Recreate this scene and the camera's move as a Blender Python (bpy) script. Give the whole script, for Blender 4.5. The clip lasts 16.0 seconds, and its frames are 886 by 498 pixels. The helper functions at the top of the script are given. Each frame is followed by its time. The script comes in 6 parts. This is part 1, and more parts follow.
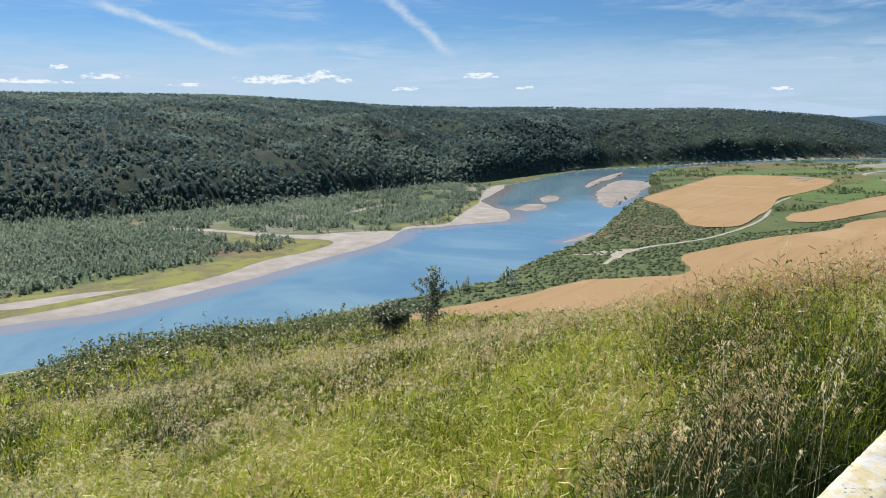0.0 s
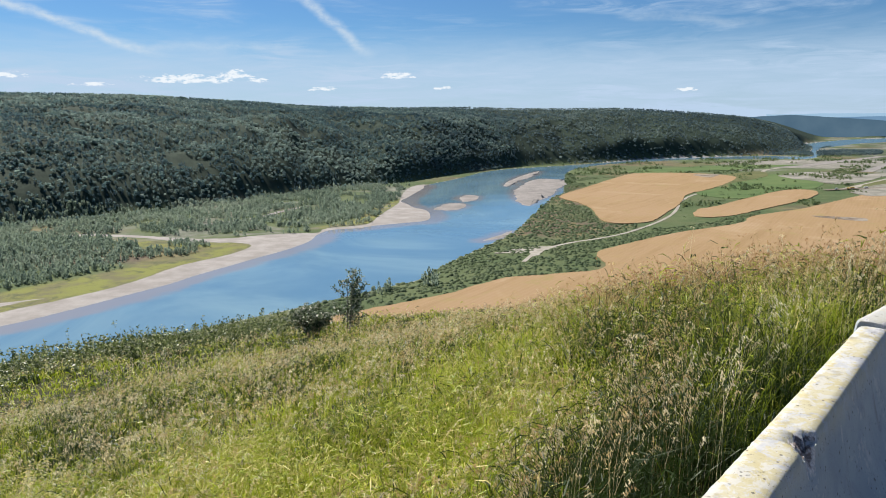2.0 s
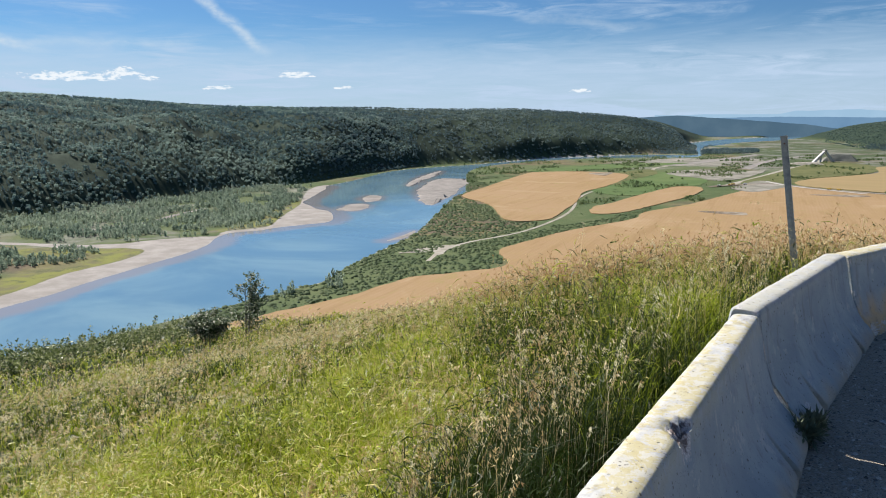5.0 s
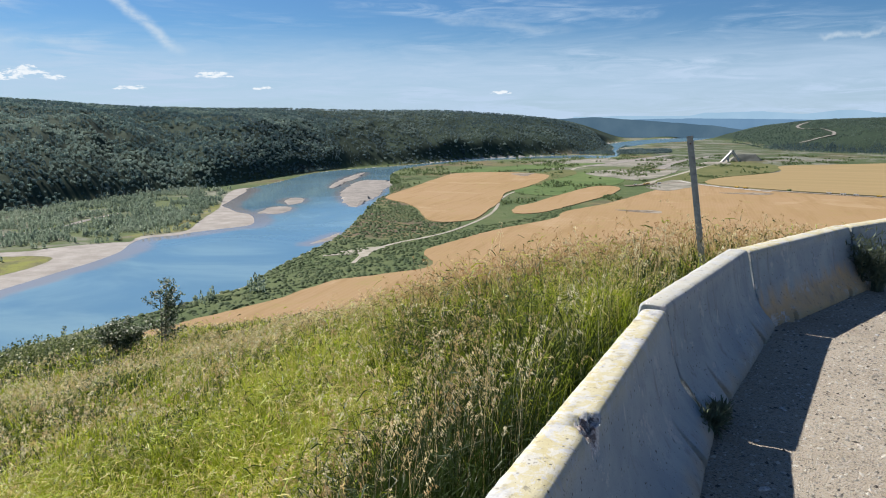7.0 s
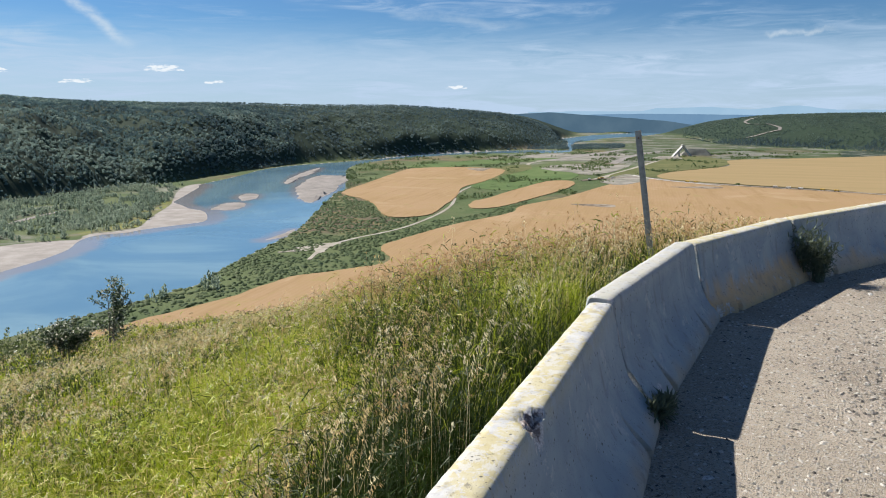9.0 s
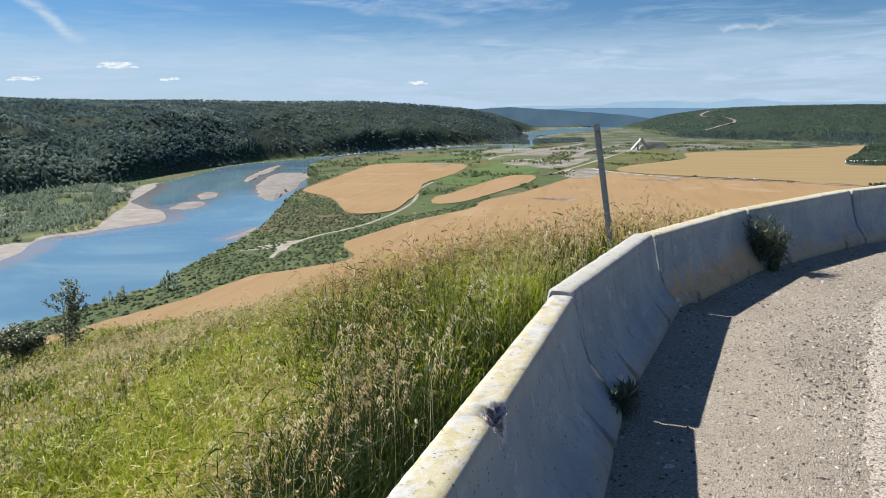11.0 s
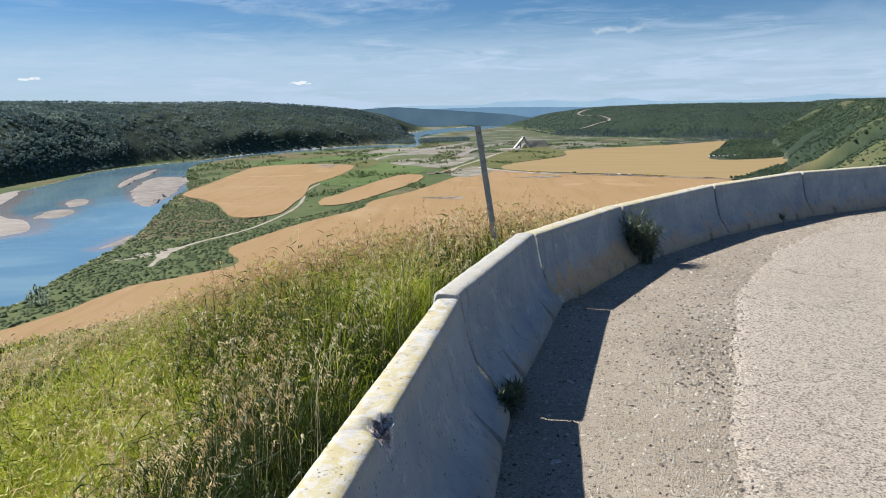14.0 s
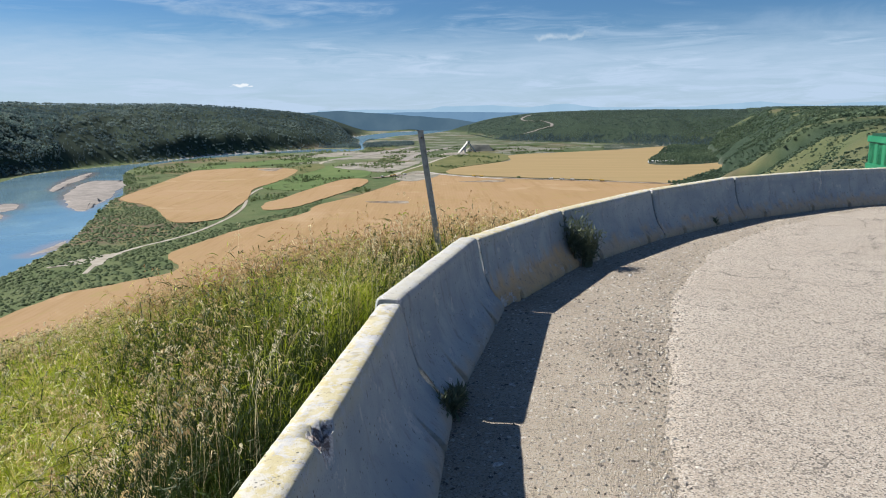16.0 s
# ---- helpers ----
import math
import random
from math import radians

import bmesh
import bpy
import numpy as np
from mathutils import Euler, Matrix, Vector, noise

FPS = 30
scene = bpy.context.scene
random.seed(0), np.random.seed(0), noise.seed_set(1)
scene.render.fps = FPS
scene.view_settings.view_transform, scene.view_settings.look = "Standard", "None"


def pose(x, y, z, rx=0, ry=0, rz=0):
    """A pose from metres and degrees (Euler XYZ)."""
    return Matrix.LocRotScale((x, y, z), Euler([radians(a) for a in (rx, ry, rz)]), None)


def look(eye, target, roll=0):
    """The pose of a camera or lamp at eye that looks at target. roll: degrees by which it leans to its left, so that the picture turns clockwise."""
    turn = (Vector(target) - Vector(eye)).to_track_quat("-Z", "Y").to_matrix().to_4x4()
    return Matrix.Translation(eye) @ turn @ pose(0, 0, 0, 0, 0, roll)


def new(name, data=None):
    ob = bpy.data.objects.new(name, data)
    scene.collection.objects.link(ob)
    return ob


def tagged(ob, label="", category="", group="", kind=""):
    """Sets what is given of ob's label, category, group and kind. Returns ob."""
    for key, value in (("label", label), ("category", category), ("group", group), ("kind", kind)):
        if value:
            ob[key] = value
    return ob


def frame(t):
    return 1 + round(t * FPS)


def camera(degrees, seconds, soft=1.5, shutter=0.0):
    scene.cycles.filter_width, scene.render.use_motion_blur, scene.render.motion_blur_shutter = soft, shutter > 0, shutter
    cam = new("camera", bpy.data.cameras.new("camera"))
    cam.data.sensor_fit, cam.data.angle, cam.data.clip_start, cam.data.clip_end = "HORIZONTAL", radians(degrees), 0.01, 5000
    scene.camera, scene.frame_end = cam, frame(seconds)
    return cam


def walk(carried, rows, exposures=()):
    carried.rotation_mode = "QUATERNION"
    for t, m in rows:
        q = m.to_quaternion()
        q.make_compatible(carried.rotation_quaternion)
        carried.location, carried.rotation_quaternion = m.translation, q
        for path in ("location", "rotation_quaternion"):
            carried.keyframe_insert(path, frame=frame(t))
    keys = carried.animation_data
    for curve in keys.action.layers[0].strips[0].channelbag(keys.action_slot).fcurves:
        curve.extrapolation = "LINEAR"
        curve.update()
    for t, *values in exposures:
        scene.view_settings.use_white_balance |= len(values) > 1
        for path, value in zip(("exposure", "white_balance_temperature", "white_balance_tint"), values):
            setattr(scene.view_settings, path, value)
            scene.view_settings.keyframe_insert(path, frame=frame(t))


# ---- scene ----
cam = camera(62.8, 16.0, 1.0)
PATH = [
    (0.0, pose(0.000, -0.010, 1.975, 79.70, 0.37, 0.00)),
    (0.5, pose(0.014, -0.011, 1.978, 79.76, 0.37, -1.83)),
    (1.0, pose(0.017, -0.011, 1.978, 79.76, 0.40, -3.45)),
    (1.5, pose(0.034, -0.013, 1.984, 79.72, 0.41, -4.95)),
    (2.0, pose(0.042, -0.013, 1.987, 79.67, 0.46, -6.34)),
    (2.5, pose(0.057, -0.015, 1.986, 79.58, 0.46, -7.58)),
    (3.0, pose(0.082, -0.003, 1.975, 79.50, 0.49, -8.72)),
    (3.5, pose(0.101, 0.009, 1.967, 79.48, 0.38, -9.80)),
    (4.0, pose(0.117, 0.023, 1.968, 79.51, 0.37, -11.02)),
    (6.5, pose(0.217, 0.063, 1.954, 79.72, 0.24, -18.65)),
    (7.0, pose(0.235, 0.064, 1.955, 79.69, 0.25, -19.99)),
    (7.5, pose(0.249, 0.067, 1.956, 79.63, 0.23, -21.26)),
    (8.0, pose(0.259, 0.044, 1.963, 79.54, 0.22, -22.29)),
    (8.5, pose(0.286, 0.061, 1.956, 79.40, 0.16, -23.00)),
    (11.0, pose(0.338, 0.101, 1.940, 78.93, 0.60, -26.44)),
    (11.5, pose(0.340, 0.096, 1.954, 78.84, 0.78, -28.54)),
    (12.0, pose(0.348, 0.109, 1.956, 78.81, 0.92, -30.55)),
    (12.5, pose(0.345, 0.103, 1.967, 78.88, 1.04, -32.16)),
    (13.0, pose(0.364, 0.111, 1.965, 78.98, 1.04, -33.29)),
    (13.5, pose(0.382, 0.114, 1.965, 78.97, 0.96, -34.26)),
    (14.0, pose(0.400, 0.127, 1.966, 78.82, 0.88, -35.33)),
    (14.5, pose(0.409, 0.124, 1.965, 78.66, 0.74, -36.43)),
    (15.0, pose(0.418, 0.123, 1.968, 78.65, 0.65, -37.59)),
    (15.5, pose(0.415, 0.113, 1.968, 78.83, 0.55, -38.66)),
    (16.0, pose(0.419, 0.107, 1.971, 79.11, 0.38, -39.61)),
]
walk(cam, PATH)

# ---- light ----
SUN_AZ, SUN_EL = -33.0, 42.5  # degrees right of +y, above the horizon
SUN_STRENGTH, SKY_STRENGTH = 5.0, 0.041
scene.view_settings.exposure = 0.74


def sun_way():
    a, e = radians(SUN_AZ), radians(SUN_EL)
    return Vector((math.sin(a) * math.cos(e), math.cos(a) * math.cos(e), math.sin(e)))


lamp = bpy.data.lights.new("sun", "SUN")
lamp.energy, lamp.angle, lamp.color = SUN_STRENGTH, radians(0.53), (1.0, 0.955, 0.88)
sun = new("sun", lamp)
sun.matrix_world = look(sun_way() * 100, (0, 0, 0))


class Nodes:
    """A short hand for building node trees."""

    def __init__(self, tree):
        self.tree = tree
        tree.nodes.clear()

    def add(self, kind, **inputs):
        n = self.tree.nodes.new(kind)
        for k, v in inputs.items():
            self.put(n, k.replace("_", " "), v)
        return n

    def put(self, n, key, v):
        sock = n.inputs[int(key)] if str(key).isdigit() else n.inputs[key]
        if isinstance(v, bpy.types.NodeSocket):
            self.tree.links.new(v, sock)
        else:
            sock.default_value = v

    def m(self, op, a, b=0.0, c=0.0, clamp=False):
        n = self.tree.nodes.new("ShaderNodeMath")
        n.operation, n.use_clamp = op, clamp
        for i, v in enumerate((a, b, c)):
            self.put(n, i, v)
        return n.outputs[0]

    def ramp(self, v, lo, hi, a=0.0, b=1.0, smooth=True):
        n = self.tree.nodes.new("ShaderNodeMapRange")
        n.interpolation_type = "SMOOTHSTEP" if smooth else "LINEAR"
        for i, x in enumerate((v, lo, hi, a, b)):
            self.put(n, i, x)
        return n.outputs[0]

    def mix(self, f, a, b):
        n = self.tree.nodes.new("ShaderNodeMix")
        n.data_type = "RGBA"
        self.put(n, 0, f)
        for i, v in ((6, a), (7, b)):
            self.put(n, i, v if isinstance(v, bpy.types.NodeSocket) else (*v[:3], 1.0))
        return n.outputs[2]

    def noise(self, at, scale, detail=4.0, rough=0.55, warp=0.0, colour=False):
        n = self.add("ShaderNodeTexNoise", Scale=scale, Detail=detail, Roughness=rough, Distortion=warp)
        if at is not None:
            self.put(n, "Vector", at)
        return n.outputs[1 if colour else 0]

    def xyz(self, x, y, z=0.0):
        n = self.tree.nodes.new("ShaderNodeCombineXYZ")
        for i, v in enumerate((x, y, z)):
            self.put(n, i, v)
        return n.outputs[0]


def build_sky():
    world = bpy.data.worlds.new("sky")
    scene.world = world
    world.use_nodes = True
    N = Nodes(world.node_tree)
    sky = N.add("ShaderNodeTexSky")
    sky.sky_type, sky.sun_disc = "NISHITA", False
    sky.sun_elevation, sky.sun_rotation = radians(SUN_EL), radians(SUN_AZ)
    sky.altitude, sky.air_density, sky.dust_density, sky.ozone_density = 700, 1.0, 0.15, 2.5
    way = N.add("ShaderNodeTexCoord").outputs["Generated"]
    sep = N.add("ShaderNodeSeparateXYZ", Vector=way)
    x, y, z = sep.outputs
    az = N.m("MULTIPLY", N.m("ARCTAN2", x, y), 57.2958)
    el = N.m("MULTIPLY", N.m("ARCSINE", z), 57.2958)
    # thin high cloud, drawn out sideways, thickening towards the horizon
    flat = N.xyz(N.m("MULTIPLY", az, 0.05), N.m("MULTIPLY", el, 0.30))
    veil = N.noise(flat, 1.3, 7.0, 0.6, 0.9)
    fine = N.noise(N.xyz(N.m("MULTIPLY", az, 0.16), N.m("MULTIPLY", el, 1.3), 3.0), 1.0, 6.0, 0.62, 1.2)
    low = N.ramp(N.m("ADD", el, N.m("MULTIPLY", N.m("SUBTRACT", veil, 0.5), 4.0)), 7.0, 2.6)
    streak = N.m("MULTIPLY", N.ramp(veil, 0.44, 0.70), N.ramp(fine, 0.36, 0.70))
    thin = N.m("ADD", N.m("MULTIPLY", low, N.ramp(fine, 0.1, 0.8, 0.62, 0.92)), N.m("MULTIPLY", streak, 0.58), clamp=True)

    def trail(a0, e0, a1, e1, width, strength, seed):
        # an old vapour trail between two directions
        dx, dy = a1 - a0, e1 - e0
        n2 = dx * dx + dy * dy
        px, py = N.m("SUBTRACT", az, a0), N.m("SUBTRACT", el, e0)
        s = N.m("DIVIDE", N.m("ADD", N.m("MULTIPLY", px, dx), N.m("MULTIPLY", py, dy)), n2)
        wob = N.m("MULTIPLY", N.m("SUBTRACT", N.noise(N.xyz(N.m("MULTIPLY", s, 2.0), seed), 1.0, 4.0), 0.5), 1.8)
        c = N.m("ADD", N.m("DIVIDE", N.m("SUBTRACT", N.m("MULTIPLY", px, dy), N.m("MULTIPLY", py, dx)), math.sqrt(n2)), wob)
        body = N.ramp(N.m("ABSOLUTE", c), width, 0.0)
        ends = N.m("MULTIPLY", N.ramp(s, -0.1, 0.06), N.ramp(s, 1.1, 0.75))
        puff = N.ramp(N.noise(N.xyz(az, N.m("MULTIPLY", el, 2.0), seed), 1.1, 5.0, 0.6), 0.25, 0.7, 0.35, 1.0)
        return N.m("MULTIPLY", N.m("MULTIPLY", body, ends), N.m("MULTIPLY", puff, strength))

    trails = None
    for row in ((-24.3, 7.75, -14.2, 4.5, 0.50, 0.9, 1.0), (-4.9, 9.4, 1.0, 4.6, 0.62, 0.75, 5.0), (-15.5, 4.8, -4.0, 5.6, 0.5, 0.35, 8.0), (46.8, 5.2, 51.0, 5.4, 0.28, 0.6, 13.0), (20.0, 7.2, 30.0, 6.4, 0.5, 0.3, 15.0)):
        trails = trail(*row) if trails is None else N.m("MAXIMUM", trails, trail(*row))
    tone = N.add("ShaderNodeVectorMath")
    tone.operation = "MULTIPLY"
    N.put(tone, 0, sky.outputs[0])
    N.put(tone, 1, (0.57, 0.88, 1.20))
    base = N.mix(thin, tone.outputs[0], (7.4, 9.5, 12.2))

    base = N.mix(N.m("MULTIPLY", trails, 0.85), base, (9.8, 11.2, 12.4))

    # small heaps of cloud low over the far hills
    def heap(a0, e0, wide, high, seed):
        u = N.m("DIVIDE", N.m("SUBTRACT", az, a0), wide)
        v = N.m("DIVIDE", N.m("SUBTRACT", el, e0), high)
        v = N.m("MAXIMUM", v, N.m("MULTIPLY", v, -2.2))  # flat below, heaped above
        r = N.m("ADD", N.m("MULTIPLY", u, u), N.m("MULTIPLY", v, v))
        n = N.noise(N.xyz(N.m("MULTIPLY", az, 0.9), N.m("MULTIPLY", el, 2.4), seed), 1.7, 5.0, 0.62)
        edge = N.m("SUBTRACT", N.m("MULTIPLY", N.m("SUBTRACT", n, 0.37), 6.0), r)
        return N.m("MULTIPLY", N.ramp(edge, -0.15, 0.85), 0.95)

    white = None
    for row in ((-12.4, 2.75, 3.6, 0.42, 2.0), (-9.0, 3.1, 1.2, 0.45, 3.0), (-24.3, 2.9, 1.8, 0.3, 4.0), (-27.2, 3.5, 0.8, 0.22, 6.0), (-30.0, 2.5, 4.0, 0.22, 14.0), (-18.5, 2.4, 2.0, 0.2, 15.0),
                (2.7, 3.05, 1.5, 0.36, 7.0), (-7.7, 2.7, 0.8, 0.3, 9.0), (6.3, 2.15, 0.8, 0.2, 10.0), (-2.8, 2.1, 1.1, 0.22, 11.0), (24.6, 1.8, 0.8, 0.25, 12.0)):
        h = heap(*row)
        white = h if white is None else N.m("MAXIMUM", white, h)
    base = N.mix(white, base, (13.0, 13.8, 14.5))
    bg = N.add("ShaderNodeBackground", Color=base, Strength=SKY_STRENGTH)
    out = N.add("ShaderNodeOutputWorld", Surface=bg.outputs[0])


build_sky()


# ---- materials ----
def mat(name, build, rough=0.9, spec=0.3, bump=None, metal=0.0, through_light=0.0):
    """A material: build(N, at) gives its colour, bump(N, at) its height, at being world-size coordinates."""
    m = bpy.data.materials.new(name)
    m.use_nodes = True
    N = Nodes(m.node_tree)
    at = N.add("ShaderNodeTexCoord").outputs["Object"]
    got = build(N, at)
    colour = got[0] if isinstance(got, tuple) else got
    r = got[1] if isinstance(got, tuple) else rough
    b = N.add("ShaderNodeBsdfPrincipled", Roughness=r, Metallic=metal)
    N.put(b, "Specular IOR Level", spec)
    N.put(b, "Base Color", colour if isinstance(colour, bpy.types.NodeSocket) else (*colour[:3], 1.0))
    surf = b.outputs[0]
    if bump:
        height, strength, dist = bump(N, at)
        n = N.add("ShaderNodeBump", Height=height, Strength=strength, Distance=dist)
        N.put(b, "Normal", n.outputs[0])
    if through_light:
        t = N.add("ShaderNodeBsdfTranslucent")
        N.put(t, "Color", colour if isinstance(colour, bpy.types.NodeSocket) else (*colour[:3], 1.0))
        mx = N.add("ShaderNodeMixShader", Fac=through_light)
        N.put(mx, "1", surf)
        N.put(mx, "2", t.outputs[0])
        surf = mx.outputs[0]
    N.add("ShaderNodeOutputMaterial", Surface=surf)
    return m


def attr(N, name):
    n = N.add("ShaderNodeAttribute")
    n.attribute_name = name
    return n.outputs["Fac"]


def ground_colour(N, at):
    beach, wood, dry, turf = attr(N, "beach"), attr(N, "wood"), attr(N, "dry"), attr(N, "turf")
    big, mid, small = N.noise(at, 0.011, 5.0), N.noise(at, 0.06, 5.0, 0.6), N.noise(at, 0.9, 4.0, 0.65)
    green = N.mix(N.ramp(big, 0.35, 0.65), (0.076, 0.108, 0.046), (0.112, 0.138, 0.062))
    green = N.mix(N.ramp(mid, 0.5, 0.72), green, (0.122, 0.142, 0.066))
    green = N.mix(N.m("MULTIPLY", N.ramp(small, 0.35, 0.75), 0.45), green, (0.04, 0.055, 0.02))
    straw = N.mix(N.ramp(mid, 0.3, 0.7), (0.190, 0.155, 0.090), (0.13, 0.118, 0.05))
    straw = N.mix(N.ramp(N.noise(at, 0.022, 5.0, 0.6, 0.5), 0.46, 0.58), straw, (0.118, 0.092, 0.064))
    c = N.mix(dry, green, straw)
    # forest floor darkened so that gaps between the crowns read as shaded
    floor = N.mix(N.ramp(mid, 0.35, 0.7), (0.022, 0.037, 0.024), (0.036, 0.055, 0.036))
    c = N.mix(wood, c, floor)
    lush = N.mix(N.ramp(N.noise(at, 0.03, 5.0, 0.65), 0.4, 0.6), (0.185, 0.192, 0.052), (0.140, 0.130, 0.066))
    lush = N.mix(N.m("MULTIPLY", N.ramp(N.noise(at, 0.055, 6.0, 0.7, 0.8), 0.50, 0.64), 0.75), lush, (0.085, 0.092, 0.045))
    c = N.mix(attr(N, "meadow"), c, lush)
    pale = N.m("MULTIPLY", attr(N, "flats"), N.ramp(N.noise(at, 0.0075, 7.0, 0.62, 0.6), 0.47, 0.60))
    c = N.mix(N.m("MULTIPLY", pale, 0.8), c, N.mix(N.ramp(mid, 0.35, 0.7), (0.150, 0.150, 0.125), (0.265, 0.255, 0.230)))
    # soil of the near slope taken almost black, for shade between the blades
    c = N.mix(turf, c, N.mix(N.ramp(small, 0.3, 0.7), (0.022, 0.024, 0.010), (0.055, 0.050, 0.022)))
    grit = N.mix(N.ramp(N.noise(at, 0.045, 6.0, 0.65), 0.3, 0.75), (0.25, 0.226, 0.205), (0.365, 0.336, 0.312))
    edge = N.ramp(N.m("ADD", beach, N.m("MULTIPLY", N.m("SUBTRACT", mid, 0.5), 0.5)), 0.35, 0.6)
    return N.mix(edge, c, grit)


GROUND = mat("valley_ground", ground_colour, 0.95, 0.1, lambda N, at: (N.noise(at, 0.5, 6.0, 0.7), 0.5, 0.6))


def water_colour(N, at):
    streak = N.noise(at, 0.0045, 5.0, 0.6, 1.8)
    c = N.mix(N.ramp(streak, 0.35, 0.7), (0.098, 0.190, 0.268), (0.170, 0.272, 0.318))
    # the gravel bed shows through at the edges
    bed = N.m("MULTIPLY", N.ramp(N.m("ADD", attr(N, "shallow"), N.m("MULTIPLY", N.m("SUBTRACT", N.noise(at, 0.05, 5.0, 0.65), 0.5), 0.9)), 0.15, 0.95), 0.85)
    return N.mix(bed, c, (0.225, 0.205, 0.205)), N.ramp(N.noise(at, 0.012, 4.0, 0.6, 0.8), 0.35, 0.7, 0.08, 0.16)


WATER = mat("river_water", water_colour, 0.1, 0.22, lambda N, at: (N.noise(at, 0.35, 4.0, 0.6), 0.05, 0.4))


def crop_colour(N, at):
    big, mid = N.noise(at, 0.006, 4.0), N.noise(at, 0.05, 6.0, 0.7)
    c = N.mix(N.ramp(big, 0.3, 0.7), (0.330, 0.222, 0.128), (0.300, 0.202, 0.106))
    sep = N.add("ShaderNodeSeparateXYZ", Vector=at)
    rows = N.add("ShaderNodeTexWave", Scale=0.055, Distortion=1.2, Detail=3.0)
    N.put(rows, "Vector", N.xyz(N.m("ADD", sep.outputs[0], N.m("MULTIPLY", sep.outputs[1], -0.8)), 0.0))
    c = N.mix(N.m("MULTIPLY", N.ramp(mid, 0.45, 0.75), 0.45), c, (0.30, 0.215, 0.085))
    lane = N.noise(N.xyz(N.m("MULTIPLY", N.m("ADD", sep.outputs[0], N.m("MULTIPLY", sep.outputs[1], -0.8)), 0.05), N.m("MULTIPLY", N.m("ADD", sep.outputs[1], N.m("MULTIPLY", sep.outputs[0], 0.8)), 0.004)), 1.0, 6.0, 0.7)
    c = N.mix(N.m("MULTIPLY", N.ramp(lane, 0.48, 0.66), 0.75), c, (0.262, 0.172, 0.084))
    c = N.mix(N.m("MULTIPLY", N.ramp(N.noise(at, 0.009, 6.0, 0.65, 1.2), 0.54, 0.70), 0.7), c, (0.385, 0.278, 0.170))
    c = N.mix(N.m("MULTIPLY", rows.outputs[1], 0.22), c, (0.27, 0.175, 0.08))
    return N.mix(N.m("MULTIPLY", N.ramp(N.noise(at, 0.02, 5.0, 0.7, 1.0), 0.58, 0.70), 0.6), c, (0.27, 0.215, 0.085))


CROP = mat("ripe_grain", crop_colour, 0.95, 0.1, lambda N, at: (N.noise(at, 1.5, 5.0, 0.7), 0.5, 0.3))


def crop_pale(N, at):
    sep = N.add("ShaderNodeSeparateXYZ", Vector=at)
    band = N.noise(N.xyz(N.m("MULTIPLY", N.m("ADD", sep.outputs[0], sep.outputs[1]), 0.02), N.m("MULTIPLY", N.m("SUBTRACT", sep.outputs[0], sep.outputs[1]), 0.002)), 1.0, 5.0, 0.65)
    return N.mix(N.ramp(band, 0.3, 0.7), (0.300, 0.218, 0.114), (0.262, 0.198, 0.098))


CROP_PALE = mat("pale_stubble", crop_pale, 0.95, 0.1)
DIRT = mat("dirt_track", lambda N, at: N.mix(N.ramp(N.noise(at, 0.08, 6.0, 0.7), 0.3, 0.7), (0.27, 0.245, 0.20), (0.38, 0.35, 0.30)), 0.95, 0.1)
PALE_DIRT = mat("fresh_gravel", lambda N, at: N.mix(N.ramp(N.noise(at, 0.08, 6.0, 0.7), 0.3, 0.7), (0.42, 0.40, 0.37), (0.55, 0.53, 0.50)), 0.95, 0.1)
BARE = mat("bare_grey_flats", lambda N, at: N.mix(N.ramp(N.noise(at, 0.015, 6.0, 0.7, 0.6), 0.35, 0.65), (0.150, 0.150, 0.115), (0.300, 0.275, 0.240)), 0.95, 0.1)
MUD = mat("dark_haul_earth", lambda N, at: N.mix(N.ramp(N.noise(at, 0.05, 5.0, 0.7), 0.35, 0.65), (0.13, 0.10, 0.075), (0.30, 0.26, 0.21)), 0.95, 0.1)
SAND = mat("river_gravel", lambda N, at: N.mix(N.ramp(N.noise(at, 0.05, 6.0, 0.7), 0.3, 0.7), (0.190, 0.174, 0.162), (0.300, 0.274, 0.252)), 0.95, 0.1)


def leaf_mat(name, a, b, c, light=0.25, scale=1.2, rough=0.75, spec=0.25):
    def colour(N, at):
        t = attr(N, "tint")
        col = N.mix(N.ramp(t, 0.0, 0.55, smooth=False), a, b)
        col = N.mix(N.ramp(t, 0.55, 1.0, smooth=False), col, c)
        return N.mix(N.m("MULTIPLY", N.ramp(N.noise(at, scale, 3.0, 0.7), 0.3, 0.7), 0.5), col, (a[0] * 0.5, a[1] * 0.5, a[2] * 0.5))
    return mat(name, colour, rough, spec, None, 0.0, light)


# hillside leaves shifted towards blue, standing for haze over the valley
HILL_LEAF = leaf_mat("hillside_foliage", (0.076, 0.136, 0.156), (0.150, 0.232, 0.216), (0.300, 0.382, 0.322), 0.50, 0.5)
BANK_LEAF = leaf_mat("river_bank_poplars", (0.190, 0.250, 0.190), (0.270, 0.335, 0.245), (0.350, 0.405, 0.310), 0.55, 0.6)
SHRUB_LEAF = leaf_mat("bank_shrubs", (0.116, 0.172, 0.076), (0.158, 0.216, 0.092), (0.200, 0.246, 0.115), 0.50, 0.5)
# distance haze is mixed into these greens as blue
FAR_LEAF = leaf_mat("haze_blue_far_woods", (0.086, 0.138, 0.158), (0.132, 0.194, 0.196), (0.215, 0.275, 0.244), 0.50, 0.5)

